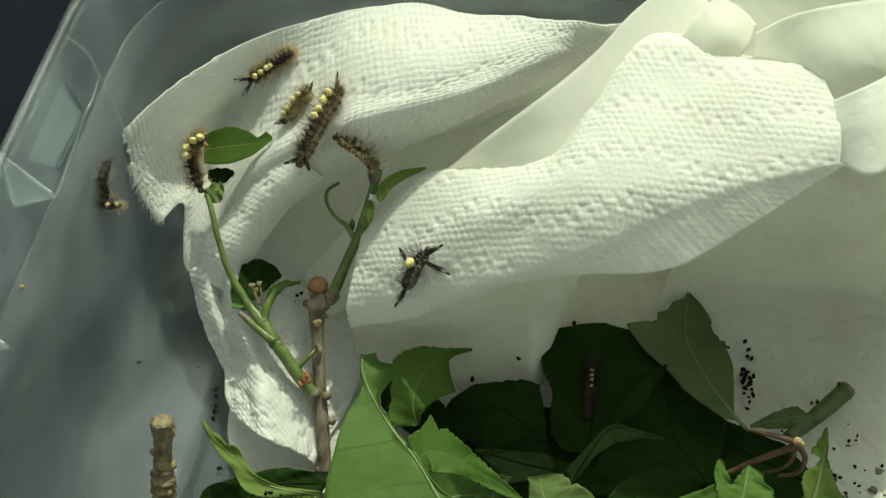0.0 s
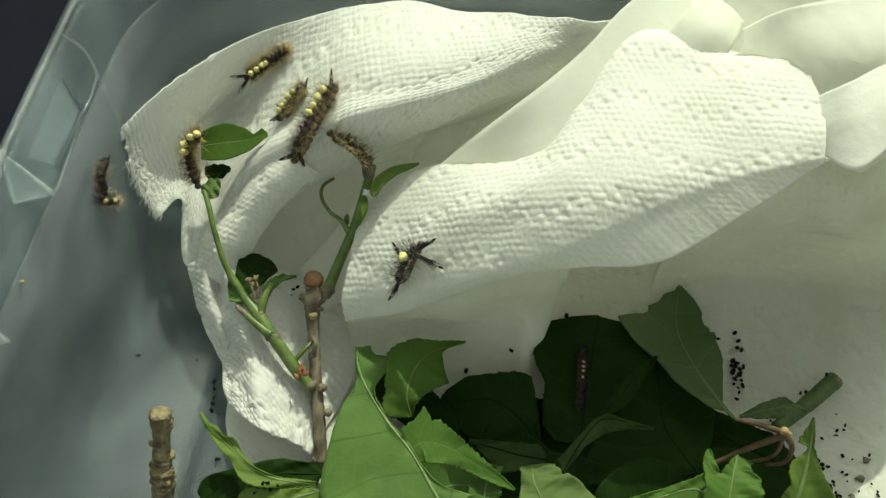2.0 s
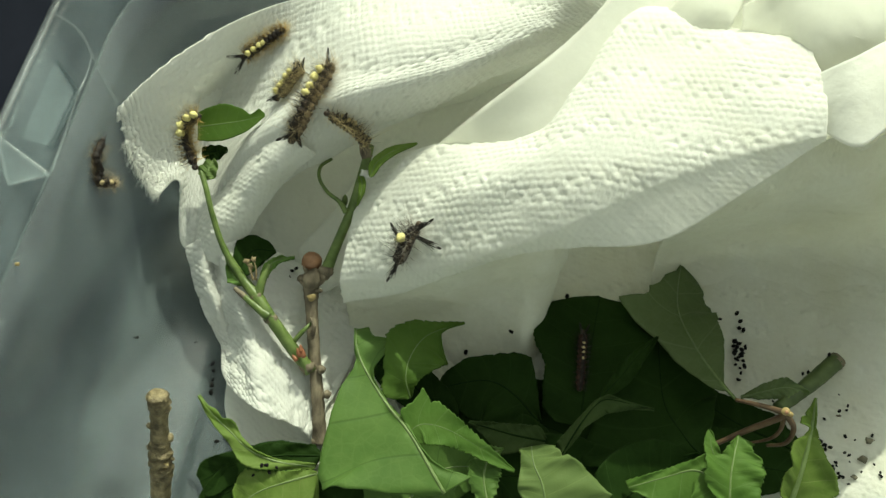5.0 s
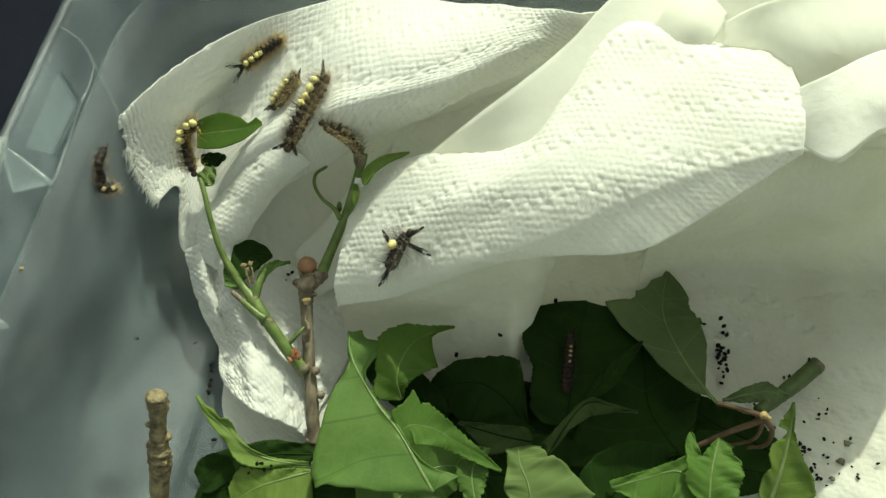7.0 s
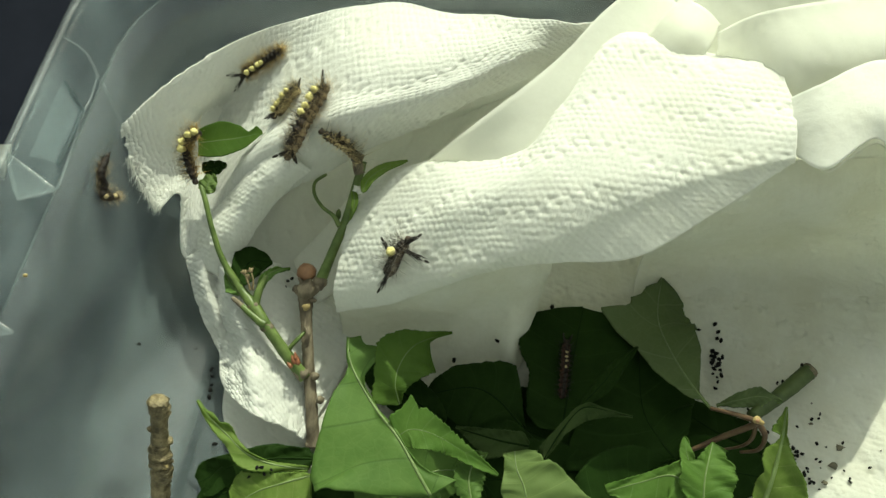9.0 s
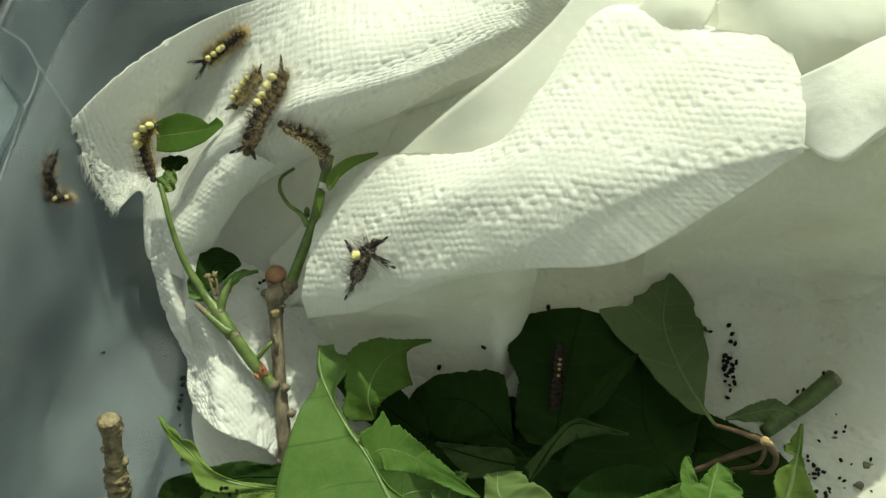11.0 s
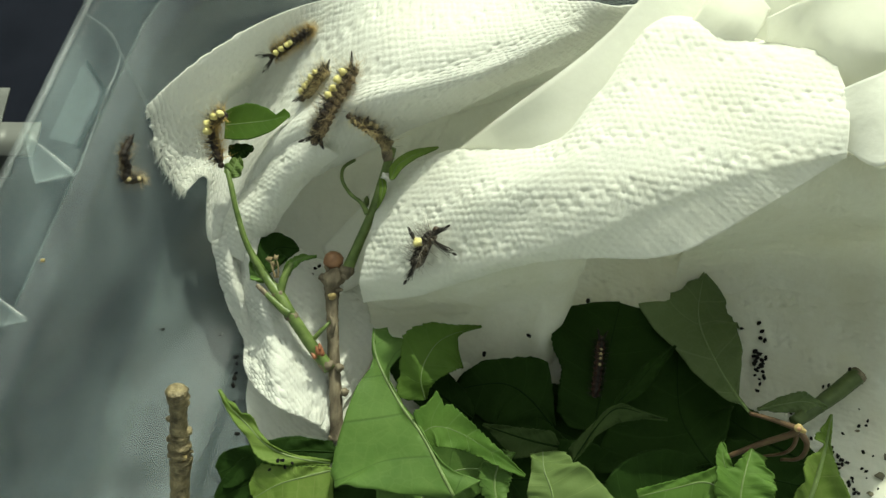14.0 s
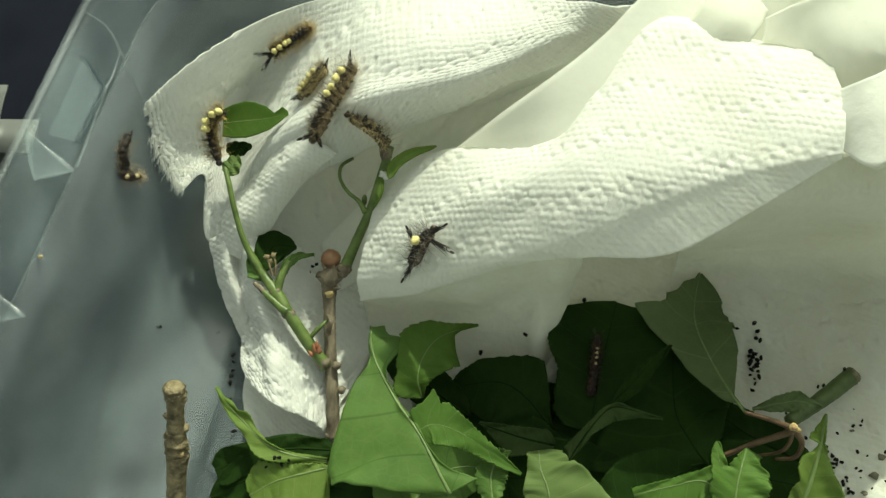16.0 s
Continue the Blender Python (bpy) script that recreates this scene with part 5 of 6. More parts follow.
    leaf("bright yellow-green young leaf beside the twig", [(-0.0280, 0.0739, 0.0080), (-0.0344, 0.0719, 0.0085), (-0.0408, 0.0699, 0.0080), (-0.0467, 0.0669, 0.0060)], 0.0096, 0.0063, LEAF_YELLOW,
         up=(0, -0.3, 1), seed=19, cup=0.12, teeth=0.05, outline=((0, 0.3, 0.3), (0.056, 6.8, 1.3), (0.111, 9.6, 1.6), (0.167, 9.3, 1.9), (0.222, 9.1, 2.1), (0.278, 8.8, 2.4), (0.333, 8.5, 2.7), (0.389, 8.2, 3), (0.444, 7.9, 3.3), (0.5, 7.6, 3.6), (0.556, 7.4, 4), (0.611, 7.1, 4.6), (0.667, 6.9, 5.4), (0.722, 6.6, 6.3), (0.778, 6.1, 5.9), (0.833, 5.6, 5.6), (0.889, 5, 4.7), (0.944, 4.3, 3.8), (1, 3.6, 1.2)))
    leaf("deep green glossy leaf with a rounded end", [(-0.0276, 0.0794, 0.0040), (-0.0378, 0.0788, 0.0060), (-0.0469, 0.0770, 0.0065), (-0.0562, 0.0729, 0.0050)], 0.0048, 0.0043, LEAF_DEEP_SHADED,
         up=(0, -0.3, 1), seed=20, cup=0.15, outline=((0, 0.3, 0.3), (0.056, 3.2, 2.9), (0.111, 3.5, 2.9), (0.167, 3.7, 2.9), (0.222, 4, 3), (0.278, 4.2, 3), (0.333, 4.3, 3), (0.389, 4.4, 3), (0.444, 4.4, 3.1), (0.5, 4.5, 3.2), (0.556, 4.5, 3.3), (0.611, 4.5, 3.2), (0.667, 4.4, 3.2), (0.722, 4.2, 3.4), (0.778, 4.4, 3.8), (0.833, 4.5, 4.3), (0.889, 4.7, 4.2), (0.944, 4.8, 3.7), (1, 4, 2)))
    leaf("fresh green leaf held by a thin stem above the paper", [(-0.0580, 0.1523, 0.0370), (-0.0520, 0.1518, 0.0390), (-0.0470, 0.1519, 0.0400), (-0.0410, 0.1528, 0.0410)], 0.0050, 0.0044, LEAF_MID,
         up=(0, -0.4, 1), seed=21, cup=0.14, teeth=0.0, wavy=0.0001, rib=0.0002, outline=((0, 3.4, 3.4), (0.15, 4.2, 4.0), (0.35, 4.9, 4.3), (0.55, 4.3, 3.8), (0.72, 3.0, 2.9), (0.82, 1.0, 2.0), (0.88, 1.4, 1.4), (0.94, 2.0, 0.8), (1, 0.6, 0.3)))
    leaf("small bright green leaf at the top of the thin stem", [(-0.0560, 0.1400, 0.0330), (-0.0550, 0.1420, 0.0340), (-0.0540, 0.1450, 0.0340)], 0.0022, 0.0024, LEAF_YOUNG, full=0.7, point=0.6, seed=41, cup=0.2, teeth=0.0, rib=0.0002)
    # Dark blade added in place of the shadow below the green leaf.
    leaf("small dark blade standing in for the shadow under the green leaf", [(-0.0570, 0.1470, 0.0340), (-0.0540, 0.1470, 0.0340), (-0.0510, 0.1480, 0.0340)], 0.0017, 0.0022, LEAF_DEEP_SHADED, full=0.7, point=0.5, seed=42, cup=0.1, teeth=0.0, rib=0.0002)
    leaf("small dark leaf curled at the stem", [(-0.0492, 0.1184, 0.0200), (-0.0474, 0.1236, 0.0200), (-0.0451, 0.1275, 0.0190), (-0.0400, 0.1277, 0.0180)], 0.0045, 0.0044, LEAF_DEEP_SHADED,
         up=(0, -0.3, 1), seed=22, cup=0.25, teeth=0.0, outline=((0, 1.3, 0.2), (0.056, 1.8, 2.2), (0.111, 2.3, 2.6), (0.167, 2.8, 3), (0.222, 3.3, 3.4), (0.278, 3, 3.6), (0.333, 2.8, 3.8), (0.389, 3.1, 4.1), (0.444, 3.4, 4.3), (0.5, 3.8, 4.4), (0.556, 4.5, 4.3), (0.611, 4, 4.2), (0.667, 4, 4.2), (0.722, 3.6, 4.4), (0.778, 2.8, 4.3), (0.833, 2.4, 3.6), (0.889, 2, 2.5), (0.944, 1.3, 1.2), (1, 0.3, 0.2)))
    leaf("small bright leaf wing on the stem", [(-0.0464, 0.1172, 0.0205), (-0.0491, 0.1191, 0.0210), (-0.0515, 0.1240, 0.0215)], 0.0023, 0.0013, LEAF,
         up=(0, -0.3, 1), seed=23, cup=0.2, rib=0.0003, outline=((0, 0.2, 0.4), (0.056, 0.3, 0.5), (0.111, 0.6, 0.6), (0.167, 0.8, 0.8), (0.222, 1.1, 1), (0.278, 1.2, 1.1), (0.333, 1.3, 1.2), (0.389, 1.6, 1.2), (0.444, 1.8, 1.3), (0.5, 2.3, 1.3), (0.556, 1.9, 1.3), (0.611, 1.6, 1.2), (0.667, 1.4, 1.1), (0.722, 1.1, 1), (0.778, 0.9, 0.8), (0.833, 0.7, 0.7), (0.889, 0.5, 0.5), (0.944, 0.3, 0.4), (1, 0.2, 0.3)))
    leaf("small green leaflet beside the stem", [(-0.0429, 0.1170, 0.0210), (-0.0414, 0.1204, 0.0220), (-0.0388, 0.1228, 0.0225), (-0.0347, 0.1243, 0.0210)], 0.0013, 0.0015, LEAF,
         up=(0, -0.3, 1), seed=24, cup=0.25, rib=0.0003, outline=((0, 0.3, 0.3), (0.056, 0.7, 1.1), (0.111, 0.7, 1.2), (0.167, 0.7, 1.3), (0.222, 0.7, 1.4), (0.278, 0.7, 1.5), (0.333, 0.9, 1.5), (0.389, 1, 1.5), (0.444, 1.3, 1.5), (0.5, 1.3, 1.5), (0.556, 1.1, 1.4), (0.611, 0.9, 1.2), (0.667, 0.8, 1.1), (0.722, 0.8, 1), (0.778, 0.9, 0.9), (0.833, 0.7, 0.6), (0.889, 0.5, 0.4), (0.944, 0.4, 0.2), (1, 0.3, 0.3)))
    leaf("grey-green leaf scrap beside the cut stem", [(0.0731, 0.0914, 0.0100), (0.0783, 0.0921, 0.0120), (0.0835, 0.0927, 0.0130), (0.0889, 0.0917, 0.0120)], 0.0025, 0.0029, LEAF_PALE,
         up=(0, -0.3, 1), seed=25, cup=0.1, rib=0.0003, outline=((0, 0.3, 0.3), (0.056, 0.5, 0.3), (0.111, 0.8, 0.7), (0.167, 1, 1.1), (0.222, 1.3, 1.5), (0.278, 1.6, 1.7), (0.333, 1.9, 1.9), (0.389, 2, 2.1), (0.444, 2.1, 2.4), (0.5, 2.2, 2.6), (0.556, 2.3, 2.7), (0.611, 2.5, 2.8), (0.667, 2.4, 2.9), (0.722, 1.9, 2.8), (0.778, 1.6, 2.5), (0.833, 1.3, 2), (0.889, 1, 1.4), (0.944, 0.6, 0.7), (1, 0.2, 0.2)))
    leaf("narrow green leaflet at the stem top", [(-0.0150, 0.1352, 0.0410), (-0.0133, 0.1383, 0.0425), (-0.0092, 0.1412, 0.0430), (-0.0040, 0.1434, 0.0425)], 0.0012, 0.0014, LEAF_YELLOW, full=0.7, point=0.6, seed=20, cup=0.7, teeth=0.0, rib=0.0002, wavy=0.0001)
    leaf("small folded green leaflet on the stem", [(-0.0174, 0.1365, 0.0400), (-0.0170, 0.1340, 0.0390), (-0.0174, 0.1319, 0.0380), (-0.0183, 0.1303, 0.0360)], 0.0009, 0.0008, LEAF_YELLOW, full=0.6, point=0.7, seed=21, cup=0.5, teeth=0.0, rib=0.0002, wavy=0.0001)
    leaf("bright green leaf scrap at the heap's edge", [(0.0122, 0.0635, 0.0120), (0.0110, 0.0709, 0.0130), (0.0124, 0.0758, 0.0140), (0.0156, 0.0778, 0.0140)], 0.004, 0.004, LEAF, full=0.8, seed=23, teeth=0.1)
    # Low leaf darkened by colour to look shaded.
    leaf("green leaf lying low in the heap, coloured dark for shade", [(0.0378, 0.0606, 0.0080), (0.0447, 0.0681, 0.0090), (0.0516, 0.0733, 0.0090), (0.0601, 0.0776, 0.0080)], 0.010, 0.010, LEAF_DEEP_SHADED, full=0.8, point=0.6, seed=24)
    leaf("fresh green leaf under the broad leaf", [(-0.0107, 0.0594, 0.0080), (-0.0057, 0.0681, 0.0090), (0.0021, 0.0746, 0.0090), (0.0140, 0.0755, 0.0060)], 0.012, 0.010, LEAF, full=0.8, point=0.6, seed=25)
    # Six more dark blades added to fill gaps with painted shade.
    leaf("dark leaf added for shade behind the broad leaf", [(0.0050, 0.0890, 0.0040), (-0.0040, 0.0950, 0.0060), (-0.0110, 0.1000, 0.0070), (-0.0180, 0.1040, 0.0060)], 0.0055, 0.0055, LEAF_DEEP_SHADED, full=0.8, point=0.6, seed=31, cup=0.05)
    leaf("dark leaf added for the shade between the leaves", [(0.0460, 0.0820, 0.0020), (0.0360, 0.0870, 0.0030), (0.0280, 0.0920, 0.0030), (0.0190, 0.0980, 0.0020)], 0.008, 0.008, LEAF_DEEP_SHADED, full=0.8, point=0.6, seed=32, cup=0.05)
    leaf("dark leaf added for shade under the front of the heap", [(0.0060, 0.0740, 0.0040), (0.0200, 0.0740, 0.0050), (0.0350, 0.0740, 0.0050), (0.0520, 0.0730, 0.0030)], 0.01, 0.009, LEAF_DEEP_SHADED, full=0.8, point=0.6, seed=33, cup=0.05)
    leaf("dark leaf added for shade under the lobed leaf", [(0.0520, 0.0750, 0.0040), (0.0640, 0.0760, 0.0050), (0.0750, 0.0760, 0.0050), (0.0890, 0.0740, 0.0030)], 0.009, 0.009, LEAF_DEEP_SHADED, full=0.8, point=0.6, seed=34, cup=0.05)
    leaf("dark leaf added for shade under the young leaf", [(-0.0300, 0.0780, 0.0030), (-0.0380, 0.0750, 0.0050), (-0.0460, 0.0720, 0.0050), (-0.0570, 0.0670, 0.0030)], 0.006, 0.008, LEAF_DEEP_SHADED, full=0.8, point=0.6, seed=35, cup=0.05)
    leaf("dark leaf added for shade at the broad leaf's foot", [(0.0150, 0.0670, 0.0050), (0.0010, 0.0720, 0.0060), (-0.0130, 0.0730, 0.0060), (-0.0270, 0.0710, 0.0040)], 0.008, 0.01, LEAF_DEEP_SHADED, full=0.8, point=0.6, seed=36, cup=0.05)


leaves()


# ---- twigs ----
def knob(at, r, mat, parent, seed, name="knot", label="", flat=0.8):
    return blob(name, at, (r, r, r * flat), mat, parent, label, rough=0.35, seed=seed)


def twigs():
    t = thing("twig", "brown woody twig with a round bud and green side shoots", "twig")
    tube("branch", [(-0.0285, 0.0829, 0.0020), (-0.0289, 0.0918, 0.0070), (-0.0298, 0.1018, 0.0110), (-0.0305, 0.1120, 0.0150), (-0.0308, 0.1189, 0.0180)], (0.0018, 0.0016, 0.0015, 0.0015, 0.0021), BARK, t, seg=14, n=60, knobs=0.07, seed=2)
    blob("bud", (-0.0305, 0.1235, 0.0205), (0.0026, 0.0025, 0.0025), BUD, t, "round reddish-brown bud", 0.1, 1)
    knob((-0.0302, 0.1190, 0.0200), 0.0027, BARK, t, 3)
    knob((-0.0328, 0.1195, 0.0190), 0.0013, BARK, t, 4)
    knob((-0.0274, 0.1199, 0.0200), 0.0015, BARK, t, 8)
    blob("leaf_scar", (-0.0303, 0.1148, 0.0181), (0.0010, 0.0009, 0.0012), SCAR, t, "pale round leaf scar", 0.5, 5)
    for k, at in enumerate(((-0.0279, 0.0985, 0.0120), (-0.0265, 0.0932, 0.0090), (-0.0305, 0.1065, 0.0140), (-0.0289, 0.0869, 0.0050), (-0.0295, 0.0833, 0.0030))):
        knob(at, 0.0011, BARK, t, 20 + k)
    for k, (at, way, size) in enumerate((((-0.0326, 0.1004, 0.0155), (-0.25, 0.55, 0.6), 0.0025), ((-0.0318, 0.1000, 0.0158), (0.05, 0.6, 0.6), 0.0022), ((-0.0334, 0.0996, 0.0150), (-0.5, 0.45, 0.5), 0.0018), ((-0.0323, 0.1012, 0.0162), (-0.1, 0.7, 0.6), 0.0020))):
        tip = Vector(at) + Vector(way).normalized() * size
        tube("red_bud", [at, tuple(Vector(at).lerp(tip, 0.4)), tuple(tip)], (0.0005, 0.0007, 0.0005, 0.0001), RED_BUD, t, "pointed orange-red bud scale", seg=7, n=10, knobs=0.1, seed=k)
    for k, (at, r) in enumerate((((-0.0398, 0.1092, 0.0184), 0.0018), ((-0.0434, 0.1143, 0.0203), 0.0017), ((-0.0312, 0.0990, 0.0118), 0.0019), ((-0.0268, 0.1210, 0.0204), 0.0021))):
        blob("node", at, (r, r * 0.85, r * 0.8), BARK, t, "brown ring of bark at a joint", 0.5, 60 + k)
    for k, (at, way) in enumerate((((-0.0316, 0.1178, 0.0190), (-0.8, 0.2, 0.4)), ((-0.0287, 0.1182, 0.0192), (0.8, 0.1, 0.5)), ((-0.0313, 0.1204, 0.0206), (-0.6, 0.6, 0.5)), ((-0.0290, 0.1165, 0.0186), (0.7, -0.3, 0.5)))):
        tip = Vector(at) + Vector(way).normalized() * 0.0018
        tube("bark_flake", [at, tuple(Vector(at).lerp(tip, 0.5)), tuple(tip)], (0.0008, 0.0006, 0.0002), BARK, t, seg=6, n=8, knobs=0.3, seed=k)
    tube("shoot", [(-0.0271, 0.1205, 0.0200), (-0.0235, 0.1272, 0.0250), (-0.0200, 0.1325, 0.0310), (-0.0176, 0.1368, 0.0370), (-0.0160, 0.1412, 0.0400), (-0.0155, 0.1440, 0.0410)], (0.0015, 0.0012, 0.00115, 0.0011, 0.0011, 0.0013), STEM, t, "green side shoot", seg=12, n=40, knobs=0.03, seed=3)
    tube("stub", [(-0.0160, 0.1412, 0.0400), (-0.0165, 0.1434, 0.0420), (-0.0154, 0.1451, 0.0430)], (0.0014, 0.0013, 0.0010), BARK, t, seg=8, n=12, knobs=0.1)
    tube("tendril", [(-0.0213, 0.1313, 0.0310), (-0.0230, 0.1338, 0.0320), (-0.0257, 0.1357, 0.0330), (-0.0278, 0.1389, 0.0340), (-0.0278, 0.1424, 0.0340), (-0.0253, 0.1453, 0.0330)], (0.0008, 0.0005, 0.00045, 0.00045, 0.0004), STEM, t, seg=7, n=30)
    blob("side_bud", (-0.0218, 0.1347, 0.0310), (0.0007, 0.0007, 0.0016), STEM, t, "", 0.2, 9, way=(0.1, 0.4, 0.8))
    blob("fluff", (-0.0164, 0.1365, 0.0400), (0.0011, 0.0009, 0.0015), FLUFF, t, "white fluffy speck", 1.0, 10)
    tube("shoot", [(-0.0304, 0.0982, 0.0110), (-0.0347, 0.1029, 0.0140), (-0.0395, 0.1088, 0.0180), (-0.0434, 0.1143, 0.0200), (-0.0471, 0.1188, 0.0210), (-0.0516, 0.1253, 0.0250), (-0.0540, 0.1319, 0.0300), (-0.0556, 0.1379, 0.0330), (-0.0572, 0.1424, 0.0340)], (0.0016, 0.0016, 0.0015, 0.0016, 0.0011, 0.0008, 0.0007, 0.0007, 0.0006), STEM, t, "thin bending green shoot", seg=10, n=70, knobs=0.04, seed=5)
    tube("stub", [(-0.0402, 0.1093, 0.0190), (-0.0437, 0.1118, 0.0200), (-0.0462, 0.1139, 0.0209)], (0.0013, 0.0009, 0.0007), STEM, t, "broken green stub", seg=9, n=16, knobs=0.08)
    tube("stub", [(-0.0460, 0.1137, 0.0208), (-0.0475, 0.1150, 0.0210), (-0.0488, 0.1161, 0.0210)], (0.0007, 0.0007, 0.0005), BARK, t, "broken brown stub end", seg=9, n=16, knobs=0.12)
    tube("stub", [(-0.0432, 0.1139, 0.0200), (-0.0420, 0.1177, 0.0220), (-0.0403, 0.1214, 0.0230)], (0.0012, 0.0010, 0.0006), STEM, t, seg=9, n=14)
    tube("stub", [(-0.0344, 0.1046, 0.0150), (-0.0322, 0.1063, 0.0170), (-0.0301, 0.1087, 0.0170)], (0.0006, 0.0006, 0.0004), STEM, t, seg=7, n=12, knobs=0.1)
    tube("stub", [(-0.0300, 0.1056, 0.0160), (-0.0294, 0.1074, 0.0180), (-0.0303, 0.1094, 0.0180)], (0.0006, 0.0006, 0.0004), BARK, t, seg=7, n=12, knobs=0.1)
    for k, (a, b, c) in enumerate(((((-0.0442, 0.1177, 0.0220)), ((-0.0449, 0.1197, 0.0234)), ((-0.0458, 0.1218, 0.0240))), (((-0.0436, 0.1177, 0.0220)), ((-0.0434, 0.1199, 0.0236)), ((-0.0442, 0.1222, 0.0242))))):
        tube("withered_stalk", [a, b, c], (0.00035, 0.0002, 0.0002), DRY, t, "dry brown flower stalk", seg=7, n=12, knobs=0.3, seed=k)
        blob("withered_flower", c, (0.0007, 0.0006, 0.0005), DRY, t, "shrivelled tan flower remnant", 1.1, 30 + k)
    blob("withered_flower", (-0.0447, 0.1207, 0.0232), (0.0006, 0.0006, 0.0011), DRY, t, "shrivelled tan flower remnant", 1.2, 35, way=(0.2, 0.3, 0.9))

    w = thing("twig", "pale brown knotted twig with cut end lying in the box", "twig")
    tube("branch", [(-0.0614, 0.0846, 0.0300), (-0.0622, 0.0804, 0.0240), (-0.0629, 0.0760, 0.0180), (-0.0639, 0.0691, 0.0100), (-0.0645, 0.0594, 0.0025)], (0.0023, 0.0019, 0.0024, 0.0023, 0.0024), BARK_PALE, w, seg=16, n=90, knobs=0.09, seed=7)
    for k, at in enumerate(((-0.0633, 0.0832, 0.0280), (-0.0599, 0.0830, 0.0280), (-0.0642, 0.0804, 0.0240), (-0.0606, 0.0786, 0.0210), (-0.0652, 0.0771, 0.0190), (-0.0610, 0.0759, 0.0180), (-0.0638, 0.0758, 0.0190), (-0.0617, 0.0761, 0.0190), (-0.0653, 0.0741, 0.0160), (-0.0614, 0.0736, 0.0160))):
        knob(at, (0.0008, 0.0011, 0.0009, 0.0012)[k % 4], BARK_PALE, w, 40 + k)
    for k, (y, z, r) in enumerate(((0.0772, 0.0200, 0.0023), (0.0758, 0.0183, 0.0026), (0.0745, 0.0168, 0.0027), (0.0731, 0.0153, 0.0026), (0.0719, 0.0139, 0.0024))):
        tube("ring", [(-0.0627, y + 0.0006, z + 0.0008), (-0.0628, y, z), (-0.0629, y - 0.0006, z - 0.0008)], (r * 0.86, r, r * 0.86), BARK_PALE, w, "wrinkled ring of bark", seg=16, n=8, knobs=0.2, seed=90 + k)
    for k, (y, z) in enumerate(((0.0849, 0.0304), (0.0840, 0.0291))):
        tube("ring", [(-0.0614, y + 0.0003, z + 0.0005), (-0.0615, y, z), (-0.0616, y - 0.0004, z - 0.0006)], (0.0021, 0.0025, 0.0022), BARK_PALE, w, "ridged bark round the cut end", seg=16, n=8, knobs=0.16, seed=96 + k)
    blob("leaf_scar", (-0.0616, 0.0733, 0.0178), (0.0010, 0.0010, 0.0006), SCAR, w, "tan leaf scar with a sunken middle", 0.4, 98, way=(0, -0.5, 1))

    g = thing("stem", "cut green stem with pinkish leaf stalks", "stem")
    tube("stalk", [(0.0980, 0.1013, 0.0080), (0.0923, 0.0965, 0.0090), (0.0859, 0.0915, 0.0110), (0.0810, 0.0879, 0.0120)], (0.0022, 0.0021, 0.0018, 0.0016), STEM_OLD, g, seg=12, n=30, knobs=0.03)
    tube("cap", [(0.0987, 0.1019, 0.0080), (0.0977, 0.1010, 0.0080)], (0.0021, 0.0023), BARK, g, "dark cut end", seg=12, n=4, knobs=0.1)
    tube("petiole", [(0.0690, 0.0868, 0.0210), (0.0735, 0.0844, 0.0240), (0.0781, 0.0815, 0.0270)], (0.00045, 0.00055, 0.00075), PETIOLE, g, seg=9, n=18)
    tube("petiole", [(0.0650, 0.0791, 0.0120), (0.0715, 0.0808, 0.0170), (0.0767, 0.0811, 0.0240), (0.0781, 0.0815, 0.0270)], (0.0006, 0.00072, 0.0008, 0.0009), PETIOLE, g, seg=9, n=24)
    tube("petiole", [(0.0784, 0.0816, 0.0260), (0.0808, 0.0795, 0.0220), (0.0804, 0.0781, 0.0160), (0.0771, 0.0788, 0.0120)], (0.0008, 0.00065, 0.0005, 0.0004), PETIOLE, g, seg=9, n=24)
    tube("petiole", [(0.0782, 0.0814, 0.0250), (0.0783, 0.0798, 0.0200), (0.0770, 0.0794, 0.0150), (0.0731, 0.0800, 0.0100)], (0.0006, 0.0005, 0.0004, 0.0003), PETIOLE, g, seg=9, n=24)
    cut = blob("cut_face", (0.0775, 0.0812, 0.0288), (0.0010, 0.00095, 0.0008), SCAR, g, "pale yellow cut face", 0.15, 12, way=(0, -0.4, 1))
    blob("side_cut", (0.0786, 0.0808, 0.0282), (0.0006, 0.0008, 0.0007), SCAR, g, "smaller pale cut knot", 0.3, 14, way=(0.5, -0.3, 0.8))
    blob("pith", (0.0774, 0.0807, 0.0296), (0.0005, 0.0005, 0.0004), BUD, cut, "brown pith", 0.15, 13, way=(0, -0.4, 1))


twigs()


